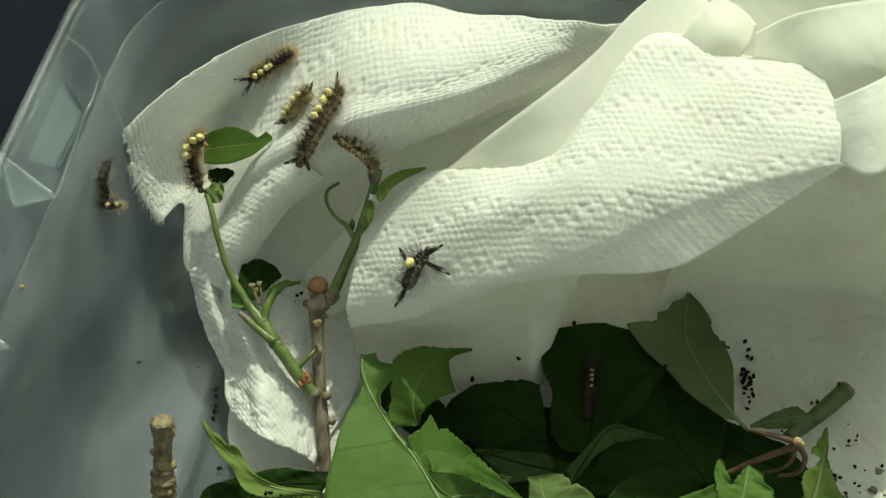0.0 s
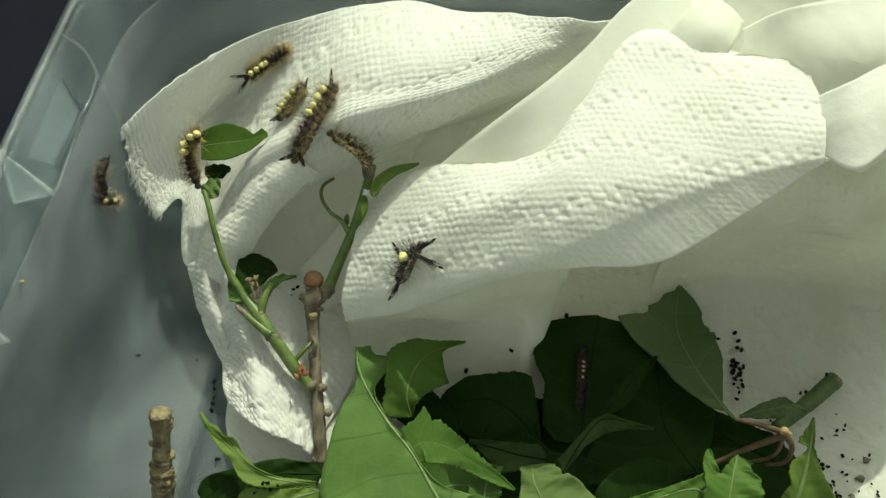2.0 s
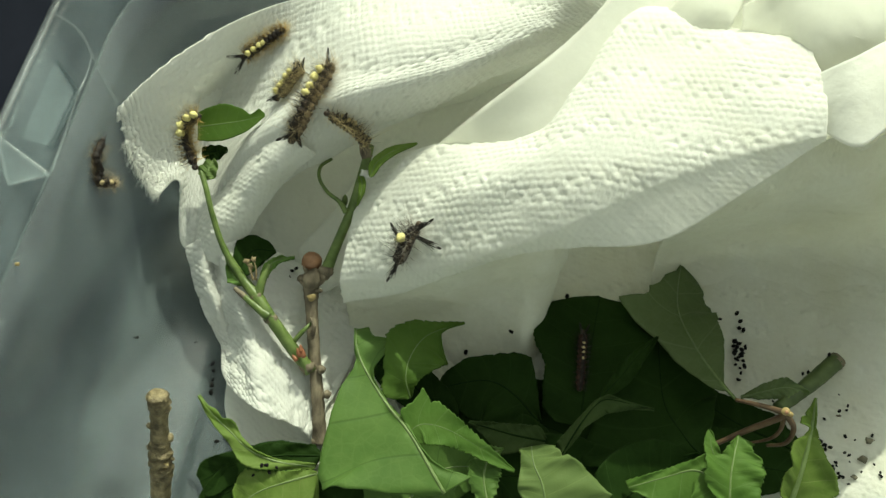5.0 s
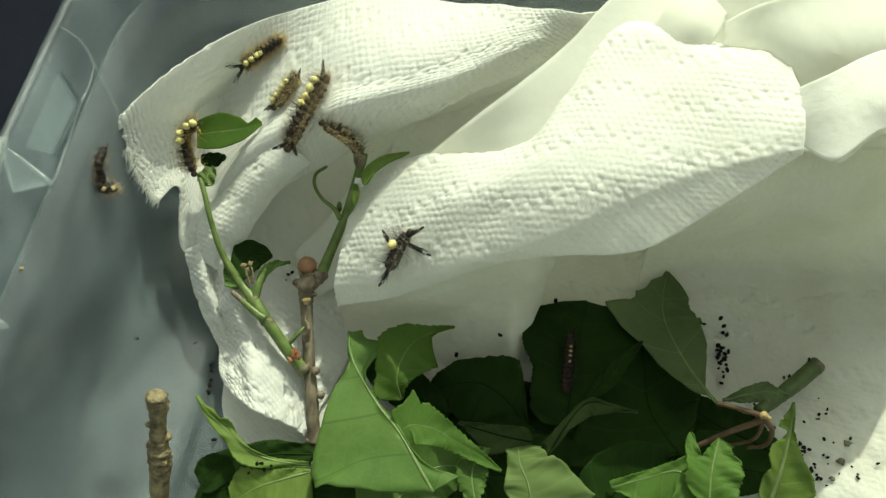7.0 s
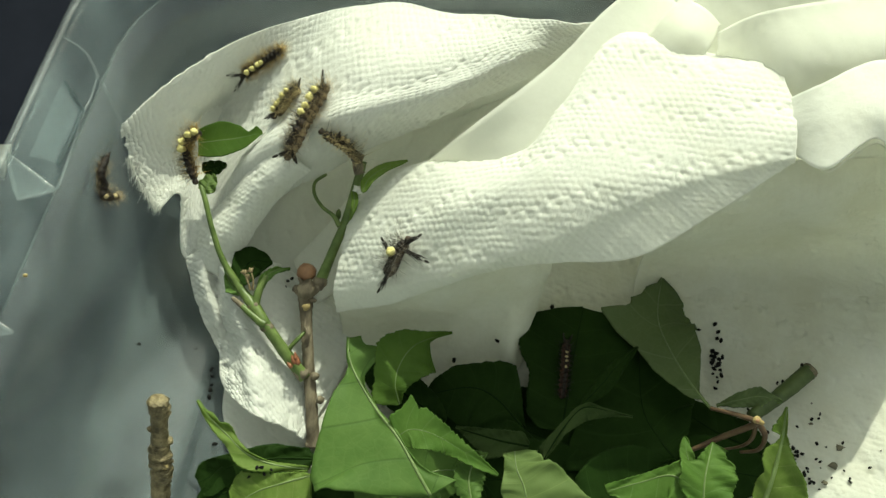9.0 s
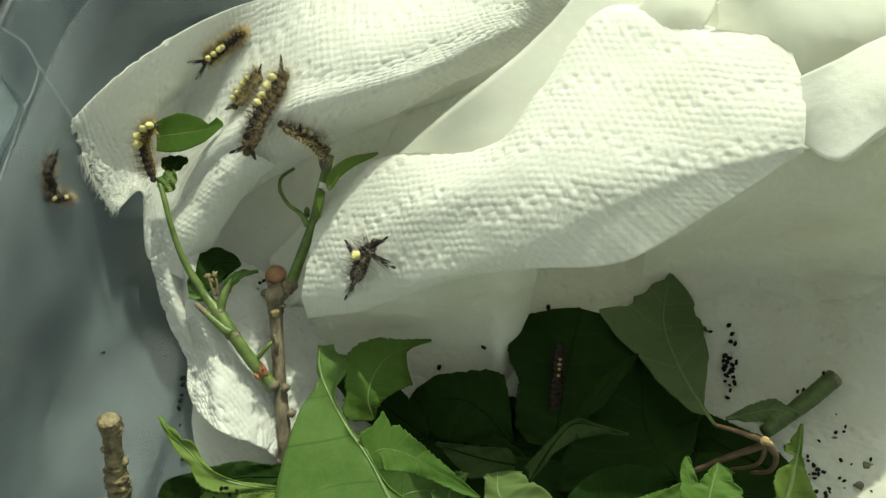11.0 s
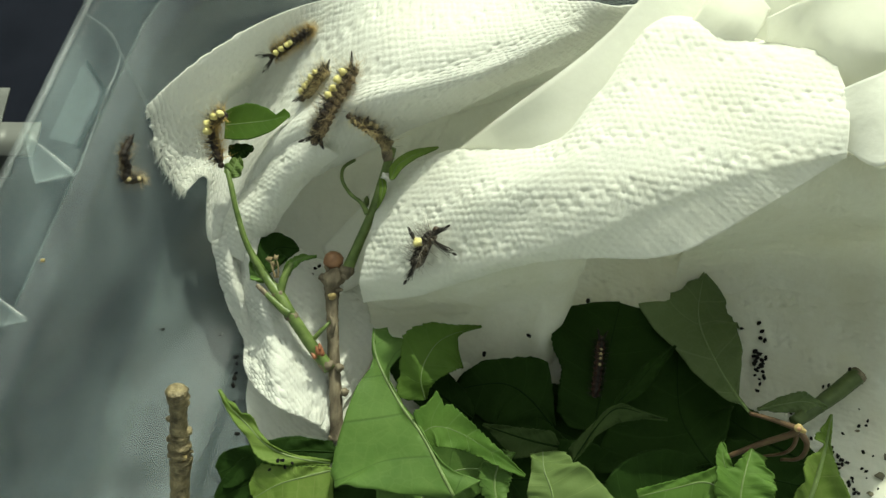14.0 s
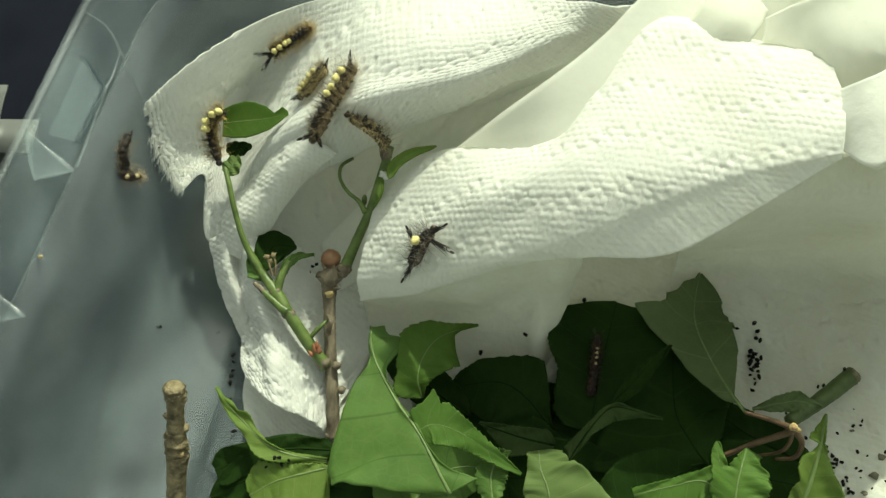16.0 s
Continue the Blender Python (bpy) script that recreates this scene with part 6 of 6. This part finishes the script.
# ---- caterpillars ----
def hairs(name, roots, ways, lengths, thick, mat, parent, label="", seed=0):
    """Many fine tapered bristles joined in one mesh, each bent a little."""
    rnd = np.random.RandomState(seed)
    verts, faces = [], []
    for p, w, l in zip(roots, ways, lengths):
        w = w / (np.linalg.norm(w) + 1e-9)
        a = np.cross(w, (0.3, 0.5, 0.8)); a /= np.linalg.norm(a)
        b = np.cross(w, a)
        bend = (a * rnd.uniform(-1, 1) + b * rnd.uniform(-1, 1)) * l * 0.18
        o = len(verts)
        for q, r in ((0.0, 1.0), (0.5, 0.8)):
            c = p + w * l * q + bend * q * q
            for k in range(3):
                an = k * 2.094
                verts.append(c + (a * math.cos(an) + b * math.sin(an)) * thick * r)
        verts.append(p + w * l + bend)
        for k in range(3):
            m = (k + 1) % 3
            faces += [(o + k, o + m, o + 3 + m, o + 3 + k), (o + 3 + k, o + 3 + m, o + 6)]
    return mesh_object(name, verts, faces, mat, parent, label)


def towel_fringe():
    """Loose fibres along the towel's torn corner."""
    rnd = np.random.RandomState(8)
    edge = spline([(-0.0740, 0.1459, 0.0409), (-0.0725, 0.1425, 0.0364), (-0.0703, 0.1394, 0.0324), (-0.0677, 0.1367, 0.0307)], 90)
    ro, wa, le = [], [], []
    for p in edge:
        for _ in range(3):
            ro.append(p + rnd.normal(size=3) * 0.0004)
            wa.append(np.array((-0.15, -0.8, -0.55)) + rnd.normal(size=3) * 0.28)
            le.append(rnd.uniform(0.0008, 0.0034))
    hairs("fringe", ro, wa, le, 0.00006, PAPER, towel, "loose white paper fibres", 3)


towel_fringe()


def caterpillar(label, points, r, dorsal, seed, skin=None, fuzz=None, tufts=(0.28, 0.38, 0.48, 0.58), tuft_r=0.62, tuft_mat=None, pencils=((0, 1, 0.35),), density=1.0, fuzz_len=1.0, tip_fuzz=0.0, spikes=(), long_mat=None):
    """A tussock caterpillar, head first along the points: ringed body, head, brush tufts on its back, black hair
    pencils (end, sideways, length factor), and bristles from warts on each ring."""
    skin, fuzz, tuft_mat = skin or CRAWLER, fuzz or HAIR_TAN, tuft_mat or TUSSOCK
    ob = thing("caterpillar", label, "caterpillar", "caterpillars")
    n, seg = 78, 14
    c = spline(points, n)
    t = np.gradient(c, axis=0); t /= np.linalg.norm(t, axis=1, keepdims=True)
    d = np.asarray(dorsal, dtype=float)
    dn = d - t * (t @ d)[:, None]; dn /= np.linalg.norm(dn, axis=1, keepdims=True)
    sd = np.cross(t, dn)
    k = np.linspace(0, 1, n)
    rings = 11
    prof = r * np.clip(np.minimum((k + 0.05) * 7, (1.06 - k) * 5), 0.25, 1) ** 0.5 * (0.80 + 0.18 * np.abs(np.sin(math.pi * k * rings)))
    verts, uv = [], []
    for i in range(n):
        for j in range(seg):
            a = 2 * math.pi * j / seg
            uv.append((min(j, seg - j) / seg, k[i]))
            wart = 1 + 0.22 * max(0, math.cos(4 * a)) * abs(math.sin(math.pi * k[i] * rings)) ** 2
            verts.append(c[i] + (dn[i] * math.cos(a) + sd[i] * math.sin(a)) * prof[i] * wart)
    faces = grid_faces(n, seg, True) + [tuple(range(seg))[::-1], tuple(range((n - 1) * seg, n * seg))]
    mesh_object("body", verts, faces, skin, ob, uv=uv)
    L = np.linalg.norm(np.diff(c, axis=0), axis=1).sum()
    blob("head", tuple(c[0] - t[0] * r * 0.5), (r * 0.58, r * 0.58, r * 0.6), HEAD, ob, "dark shiny head", 0.2, seed, way=tuple(t[0]))
    rnd = np.random.RandomState(seed)
    # brush tufts
    for q in tufts:
        i = int(q * (n - 1))
        base = c[i] + dn[i] * prof[i] * 0.75
        size = r * tuft_r * rnd.uniform(0.9, 1.1)
        tuft = blob("tuft", tuple(base + dn[i] * size * 0.6), (size * 0.78, size * 0.78, size * 0.95), tuft_mat, ob, "pale brush tuft", 0.55, seed + i, way=tuple(dn[i]))
        hr = [base + (sd[i] * rnd.normal() * 0.4 + t[i] * rnd.normal() * 0.35) * size for _ in range(40)]
        hw = [dn[i] + 0.35 * (sd[i] * rnd.normal() + t[i] * rnd.normal()) for _ in range(40)]
        hairs("tuft_hair", hr, hw, [size * rnd.uniform(1.4, 2.0) for _ in hr], 0.00003, tuft_mat, tuft, seed=seed)
    # hair pencils
    for (end, sideways, length) in pencils:
        i = 2 if end == 0 else n - 5
        sgn = -1 if end == 0 else 1
        for_way = t[i] * sgn + sd[i] * sideways + dn[i] * (0.25 if sideways else 0.75)
        for_way /= np.linalg.norm(for_way)
        root = c[i] + dn[i] * prof[i] * 0.4 + sd[i] * sideways * prof[i] * 0.6
        m = 26
        pencil = hairs("hair_pencil", [root + rnd.normal(size=3) * r * 0.14 for _ in range(m)], [for_way + rnd.normal(size=3) * 0.045 for _ in range(m)],
              [L * length * rnd.uniform(0.8, 1.0) for _ in range(m)], 0.00005, HAIR_DARK, ob, "black hair pencil", seed)
        tip = root + for_way * L * length * 0.88
        blob("pencil_tip", tuple(tip), (r * 0.13, r * 0.13, r * 0.5), HAIR_DARK, pencil, "", 0.3, seed, way=tuple(for_way))
    for a, b in spikes:
        a, b = np.asarray(a), np.asarray(b)
        m, l = 30, np.linalg.norm(b - a)
        pencil = hairs("hair_pencil", [a + rnd.normal(size=3) * r * 0.12 for _ in range(m)], [(b - a) / l + rnd.normal(size=3) * 0.05 for _ in range(m)],
              [l * rnd.uniform(0.75, 1.0) for _ in range(m)], 0.00012, HAIR_DARK, ob, "black hair pencil", seed)
        blob("pencil_tip", tuple(a + (b - a) * 0.93), (r * 0.2, r * 0.2, r * 0.45), HAIR_DARK, pencil, "", 0.3, seed, way=tuple(b - a))
    # bristles
    def bristles(name, count, mat, lo, hi, thick, down, fwd=0.3):
        ro, wa, le = [], [], []
        for _ in range(count):
            q = (rnd.randint(0, rings) + 0.5 + rnd.normal() * 0.14) / rings
            i = int(np.clip(q, 0, 1) * (n - 1))
            a = rnd.choice((-1.0, 1.0)) * (down + rnd.normal() * 0.32)
            w = dn[i] * math.cos(a) + sd[i] * math.sin(a)
            ro.append(c[i] + w * prof[i] * 0.9)
            wa.append(w + rnd.normal(size=3) * 0.3 + t[i] * rnd.normal() * fwd + np.array((0, 0, 0.25)))
            le.append(r * rnd.uniform(lo, hi) * fuzz_len * 1.2)
        hairs(name, ro, wa, le, thick, mat, ob, seed=seed + 1)
    bristles("side_bristles", int(620 * density), fuzz, 0.7, 2.3, 0.000024, 1.45)
    bristles("back_bristles", int(300 * density + 60), HAIR_DARK, 0.6, 1.9, 0.00004, 1.0)
    bristles("long_hairs", int(60 * density), long_mat or HAIR_GREY, 2.0, 4.2, 0.000022, 1.1)
    if tip_fuzz:
        i = n - 3
        m = 110
        hairs("tail_fuzz", [c[i] + rnd.normal(size=3) * r * 0.5 for _ in range(m)], [t[i] * 0.7 + dn[i] * 0.4 + rnd.normal(size=3) * 0.45 for _ in range(m)], [r * rnd.uniform(1.0, 2.0) * tip_fuzz for _ in range(m)], 0.00003, fuzz, ob, seed=seed + 3)
    return ob


def caterpillars():
    made = []
    made.append(caterpillar("dark caterpillar with yellow tufts and golden hair on the paper", [(-0.0475, 0.1713, 0.0399), (-0.0426, 0.1735, 0.0422), (-0.0370, 0.1757, 0.0454)], 0.00115, (-0.1, -0.45, 0.9), 1, skin=CRAWLER_DARK, fuzz=HAIR_GOLD, density=1.3,
                pencils=((0, 0.5, 0.42), (0, -0.5, 0.38)), tip_fuzz=1.3, tufts=(0.12, 0.28, 0.44, 0.53), tuft_r=0.8))
    made.append(caterpillar("small brown caterpillar with a row of yellow tufts, on the paper", [(-0.0375, 0.1568, 0.0434), (-0.0355, 0.1589, 0.0444), (-0.0334, 0.1609, 0.0465), (-0.0314, 0.1619, 0.0475)], 0.00145, (-0.65, 0.35, 0.7), 2, fuzz=HAIR_PALE, long_mat=HAIR_PALE, density=1.3,
                pencils=((0, 0.35, 0.30), (0, -0.25, 0.34), (1, 0, 0.26)), tufts=(0.06, 0.21, 0.36, 0.51, 0.66), tuft_r=0.62))
    made.append(caterpillar("large grey-brown caterpillar with pale yellow tufts crawling on the paper", [(-0.0329, 0.1434, 0.0458), (-0.0295, 0.1466, 0.0518), (-0.0270, 0.1516, 0.0532), (-0.0235, 0.1573, 0.0550)], 0.00185, (-0.75, 0.0, 0.75), 3, fuzz=HAIR_TAN, long_mat=HAIR_PALE, density=1.6, spikes=(((-0.0317, 0.1429, 0.0485), (-0.0362, 0.1415, 0.0475)), ((-0.0317, 0.1423, 0.0480), (-0.0309, 0.1404, 0.0470))),
                pencils=((1, 0, 0.2),), tufts=(0.54, 0.66, 0.77, 0.88), tuft_r=0.64, tip_fuzz=0.9))
    made.append(caterpillar("brown caterpillar with yellow tufts on a leaf edge", [(-0.0584, 0.1428, 0.0350), (-0.0603, 0.1482, 0.0366), (-0.0602, 0.1514, 0.0392), (-0.0566, 0.1525, 0.0418)], 0.0014, (-0.5, -0.15, 0.85), 4, fuzz=HAIR_GOLD, long_mat=HAIR_PALE,
                pencils=((0, 0.2, 0.12),), tufts=(0.52, 0.66, 0.82, 0.96), tuft_r=0.85, fuzz_len=1.1))
    made.append(caterpillar("dark curved caterpillar climbing the box wall", [(-0.0774, 0.1421, 0.0464), (-0.0783, 0.1375, 0.0467), (-0.0780, 0.1361, 0.0437), (-0.0782, 0.1336, 0.0423), (-0.0764, 0.1367, 0.0367)], 0.00105, (0.7, -0.2, 0.7), 5, skin=CRAWLER_DARK, fuzz=HAIR_TAN, long_mat=HAIR_DARK,
                pencils=((0, 0.1, 0.12),), tufts=(0.74, 0.90), tuft_r=0.7, tuft_mat=TUSSOCK_GREY, density=0.4, fuzz_len=1.2, tip_fuzz=1.4))
    made.append(caterpillar("dark caterpillar with long black hair pencils and one cream tuft", [(-0.0038, 0.1198, 0.0440), (-0.0058, 0.1179, 0.0422), (-0.0071, 0.1161, 0.0396), (-0.0085, 0.1146, 0.0370)], 0.0016, (-0.5, 0.25, 0.85), 6, skin=CRAWLER_DARK,
                pencils=(), spikes=(((-0.0040, 0.1190, 0.0445), (-0.0002, 0.1199, 0.0475)), ((-0.0043, 0.1181, 0.0435), (0.0016, 0.1136, 0.0455)), ((-0.0079, 0.1151, 0.0375), (-0.0109, 0.1115, 0.0340)), ((-0.0078, 0.1178, 0.0430), (-0.0096, 0.1208, 0.0440))), tufts=(0.36,), tuft_r=0.8, fuzz_len=1.6, fuzz=HAIR_GREY, density=0.4))
    made.append(caterpillar("reddish-brown caterpillar resting on a shaded leaf", [(0.0363, 0.1083, 0.0098), (0.0355, 0.1008, 0.0100), (0.0346, 0.0935, 0.0094)], 0.0011, (0.2, -0.3, 0.9), 7, skin=CRAWLER_RED,
                pencils=((0, 0.4, 0.2), (0, -0.4, 0.2)), tufts=(0.2, 0.28, 0.36, 0.46), tuft_r=0.42, tuft_mat=TUSSOCK_GREY, fuzz_len=0.7, fuzz=HAIR_DARK, long_mat=HAIR_DARK, density=0.5))
    made.append(caterpillar("tan bristly caterpillar clinging to the stem top", [(-0.0242, 0.1462, 0.0505), (-0.0208, 0.1447, 0.0490), (-0.0181, 0.1439, 0.0465), (-0.0156, 0.1421, 0.0435)], 0.00125, (0.5, 0.55, 0.7), 8, skin=CRAWLER_DARK, fuzz=HAIR_PALE, long_mat=HAIR_PALE, density=0.9, fuzz_len=1.5,
                pencils=(), spikes=(((-0.0233, 0.1446, 0.0505), (-0.0242, 0.1459, 0.0530)), ((-0.0213, 0.1444, 0.0495), (-0.0199, 0.1455, 0.0520))), tufts=(0.26, 0.38, 0.5), tuft_r=0.6, tuft_mat=TUSSOCK_GREY))
    return made


caterpillars()


# ---- droppings and crumbs ----
def pellet(at, size, seed):
    size *= 0.85
    ob = blob("frass_pellet", (0, 0, 0), (size, size * 0.75, size * 1.3), FRASS, None, "", 0.45, seed)
    r = random.Random(seed)
    ob.matrix_world = pose(at[0], at[1], at[2] + size * 0.7, r.uniform(40, 140), r.uniform(0, 180), r.uniform(0, 360))
    return tagged(ob, "tiny black caterpillar dropping on the paper", "dropping", "droppings")


def droppings():
    r = random.Random(5)
    k = 0
    spots = (((0.0770, 0.1170, 0.0019)), ((0.0776, 0.1148, 0.0019)), ((0.0771, 0.1129, 0.0019)), ((0.0781, 0.1123, 0.0019)), ((0.0755, 0.1093, 0.0019)), ((0.0765, 0.1086, 0.0019)), ((0.0780, 0.1074, 0.0019)), ((0.0754, 0.1067, 0.0019)), ((0.0767, 0.1055, 0.0019)), ((0.0754, 0.1043, 0.0019)),
             ((0.0771, 0.1025, 0.0019)), ((0.0760, 0.1007, 0.0019)), ((0.0752, 0.0989, 0.0019)), ((0.0726, 0.1156, 0.0014)), ((0.0752, 0.1081, 0.0016)), ((0.0758, 0.1074, 0.0024)), ((0.0914, 0.1004, 0.0019)), ((0.0928, 0.1007, 0.0019)), ((0.0955, 0.1018, 0.0110)), ((0.0338, 0.1222, 0.0016)),
             ((0.0185, 0.1084, 0.0108)), ((0.0233, 0.1075, 0.0015)), ((0.0073, 0.1063, 0.0030)), ((-0.0367, 0.1256, 0.0110)), ((-0.0376, 0.1242, 0.0100)), ((-0.0355, 0.1258, 0.0120)), ((-0.0381, 0.1255, 0.0100)))
    for at in spots:
        pellet(at, r.uniform(0.00048, 0.0007), k); k += 1
    for at in (((-0.0573, 0.1052, -0.0010)), ((-0.0570, 0.1034, -0.0010)), ((-0.0569, 0.1009, -0.0010)), ((-0.0571, 0.0994, -0.0010)), ((-0.0571, 0.0974, -0.0010)), ((-0.0563, 0.0932, -0.0010)), ((-0.0545, 0.0846, -0.0010)), ((-0.0623, 0.1114, -0.0012)), ((-0.0753, 0.1090, 0.0075))):
        pellet(at, r.uniform(0.0004, 0.0007), k); k += 1
    for at in ((0.0760, 0.1080, 0.0018), (0.0770, 0.1070, 0.0018), (0.0760, 0.1090, 0.0018), (0.0770, 0.1060, 0.0018), (0.0750, 0.1060, 0.0018), (0.0760, 0.1050, 0.0018), (0.0770, 0.1040, 0.0018), (0.0750, 0.1030, 0.0018), (0.0780, 0.1080, 0.0018), (0.0760, 0.1020, 0.0018), (0.0920, 0.0850, 0.0018), (0.0930, 0.0830, 0.0018), (0.0920, 0.0840, 0.0018), (0.0930, 0.0810, 0.0018), (0.0940, 0.0820, 0.0018), (0.0930, 0.0800, 0.0018), (0.0930, 0.0770, 0.0018), (0.0950, 0.0760, 0.0018), (0.0960, 0.0750, 0.0018), (0.0970, 0.0740, 0.0018), (0.0960, 0.0740, 0.0018), (0.0940, 0.0740, 0.0018)):
        pellet(at, r.uniform(0.0004, 0.00062), k); k += 1
    for i in range(34):
        x, y = r.gauss(0.094, 0.009), r.gauss(0.078, 0.008)
        pellet((x, y, 0.0016), r.uniform(0.00022, 0.0005), k); k += 1
    for at in (((0.0997, 0.0951, 0.0012)), ((0.1014, 0.0922, 0.0012)), ((0.1009, 0.0910, 0.0012)), ((0.1060, 0.0845, 0.0012)), ((0.0932, 0.0828, 0.0019)), ((0.0939, 0.0809, 0.0019)), ((0.0936, 0.0820, 0.0019)), ((0.0951, 0.0814, 0.0019)), ((-0.0427, 0.0729, 0.0099)), ((-0.0406, 0.0748, 0.0114)), ((-0.0396, 0.0750, 0.0110)), ((-0.0391, 0.0737, 0.0094)), ((-0.0373, 0.0746, 0.0102))):
        pellet(at, r.uniform(0.0003, 0.0006), k); k += 1


droppings()


def crumbs():
    """Dry flakes of leaf on the lit paper."""
    for k, (at, size) in enumerate((((0.1048, 0.0831, 0.0018), 0.0017), ((0.1027, 0.0784, 0.0018), 0.0020), ((0.0985, 0.0894, 0.0018), 0.0008), ((0.0998, 0.0740, 0.0018), 0.0013))):
        c = Vector(at)
        r = random.Random(k)
        n = 9
        ring = [c + Vector((math.cos(a * 6.283 / n) * size * r.uniform(0.35, 1.0), math.sin(a * 6.283 / n) * size * r.uniform(0.2, 0.6), r.uniform(0, 0.0008))) for a in range(n)]
        ob = mesh_object("leaf_crumb", [tuple(c + Vector((0, 0, 0.0004)))] + [tuple(p) for p in ring], [(0, i + 1, (i + 1) % n + 1) for i in range(n)], DRY_LEAF)
        so = ob.modifiers.new("thickness", "SOLIDIFY"); so.thickness = 0.0002
        tagged(ob, "dry grey-brown leaf crumb lying on the paper", "crumb", "crumbs")
    speck = blob("leaf_crumb", (-0.0873, 0.1049, 0.0566), (0.0005, 0.0004, 0.0004), SCAR, None, "", 0.9, 77)
    tagged(speck, "tiny pale yellow crumb stuck on the box wall", "crumb", "crumbs")


crumbs()


def set_origins():
    """Puts each thing's origin at the middle of its base, leaving its parts where they are."""
    for ob in [o for o in bpy.data.objects if o.type == "EMPTY" and o.parent is None]:
        points = [v.co for c in ob.children_recursive if c.type == "MESH" for v in c.data.vertices]
        if not points:
            continue
        low = [min(p[k] for p in points) for k in range(3)]
        high = [max(p[k] for p in points) for k in range(3)]
        base = Vector(((low[0] + high[0]) / 2, (low[1] + high[1]) / 2, low[2]))
        ob.location = base
        for c in ob.children:
            c.matrix_parent_inverse = Matrix.Translation(-base)


set_origins()
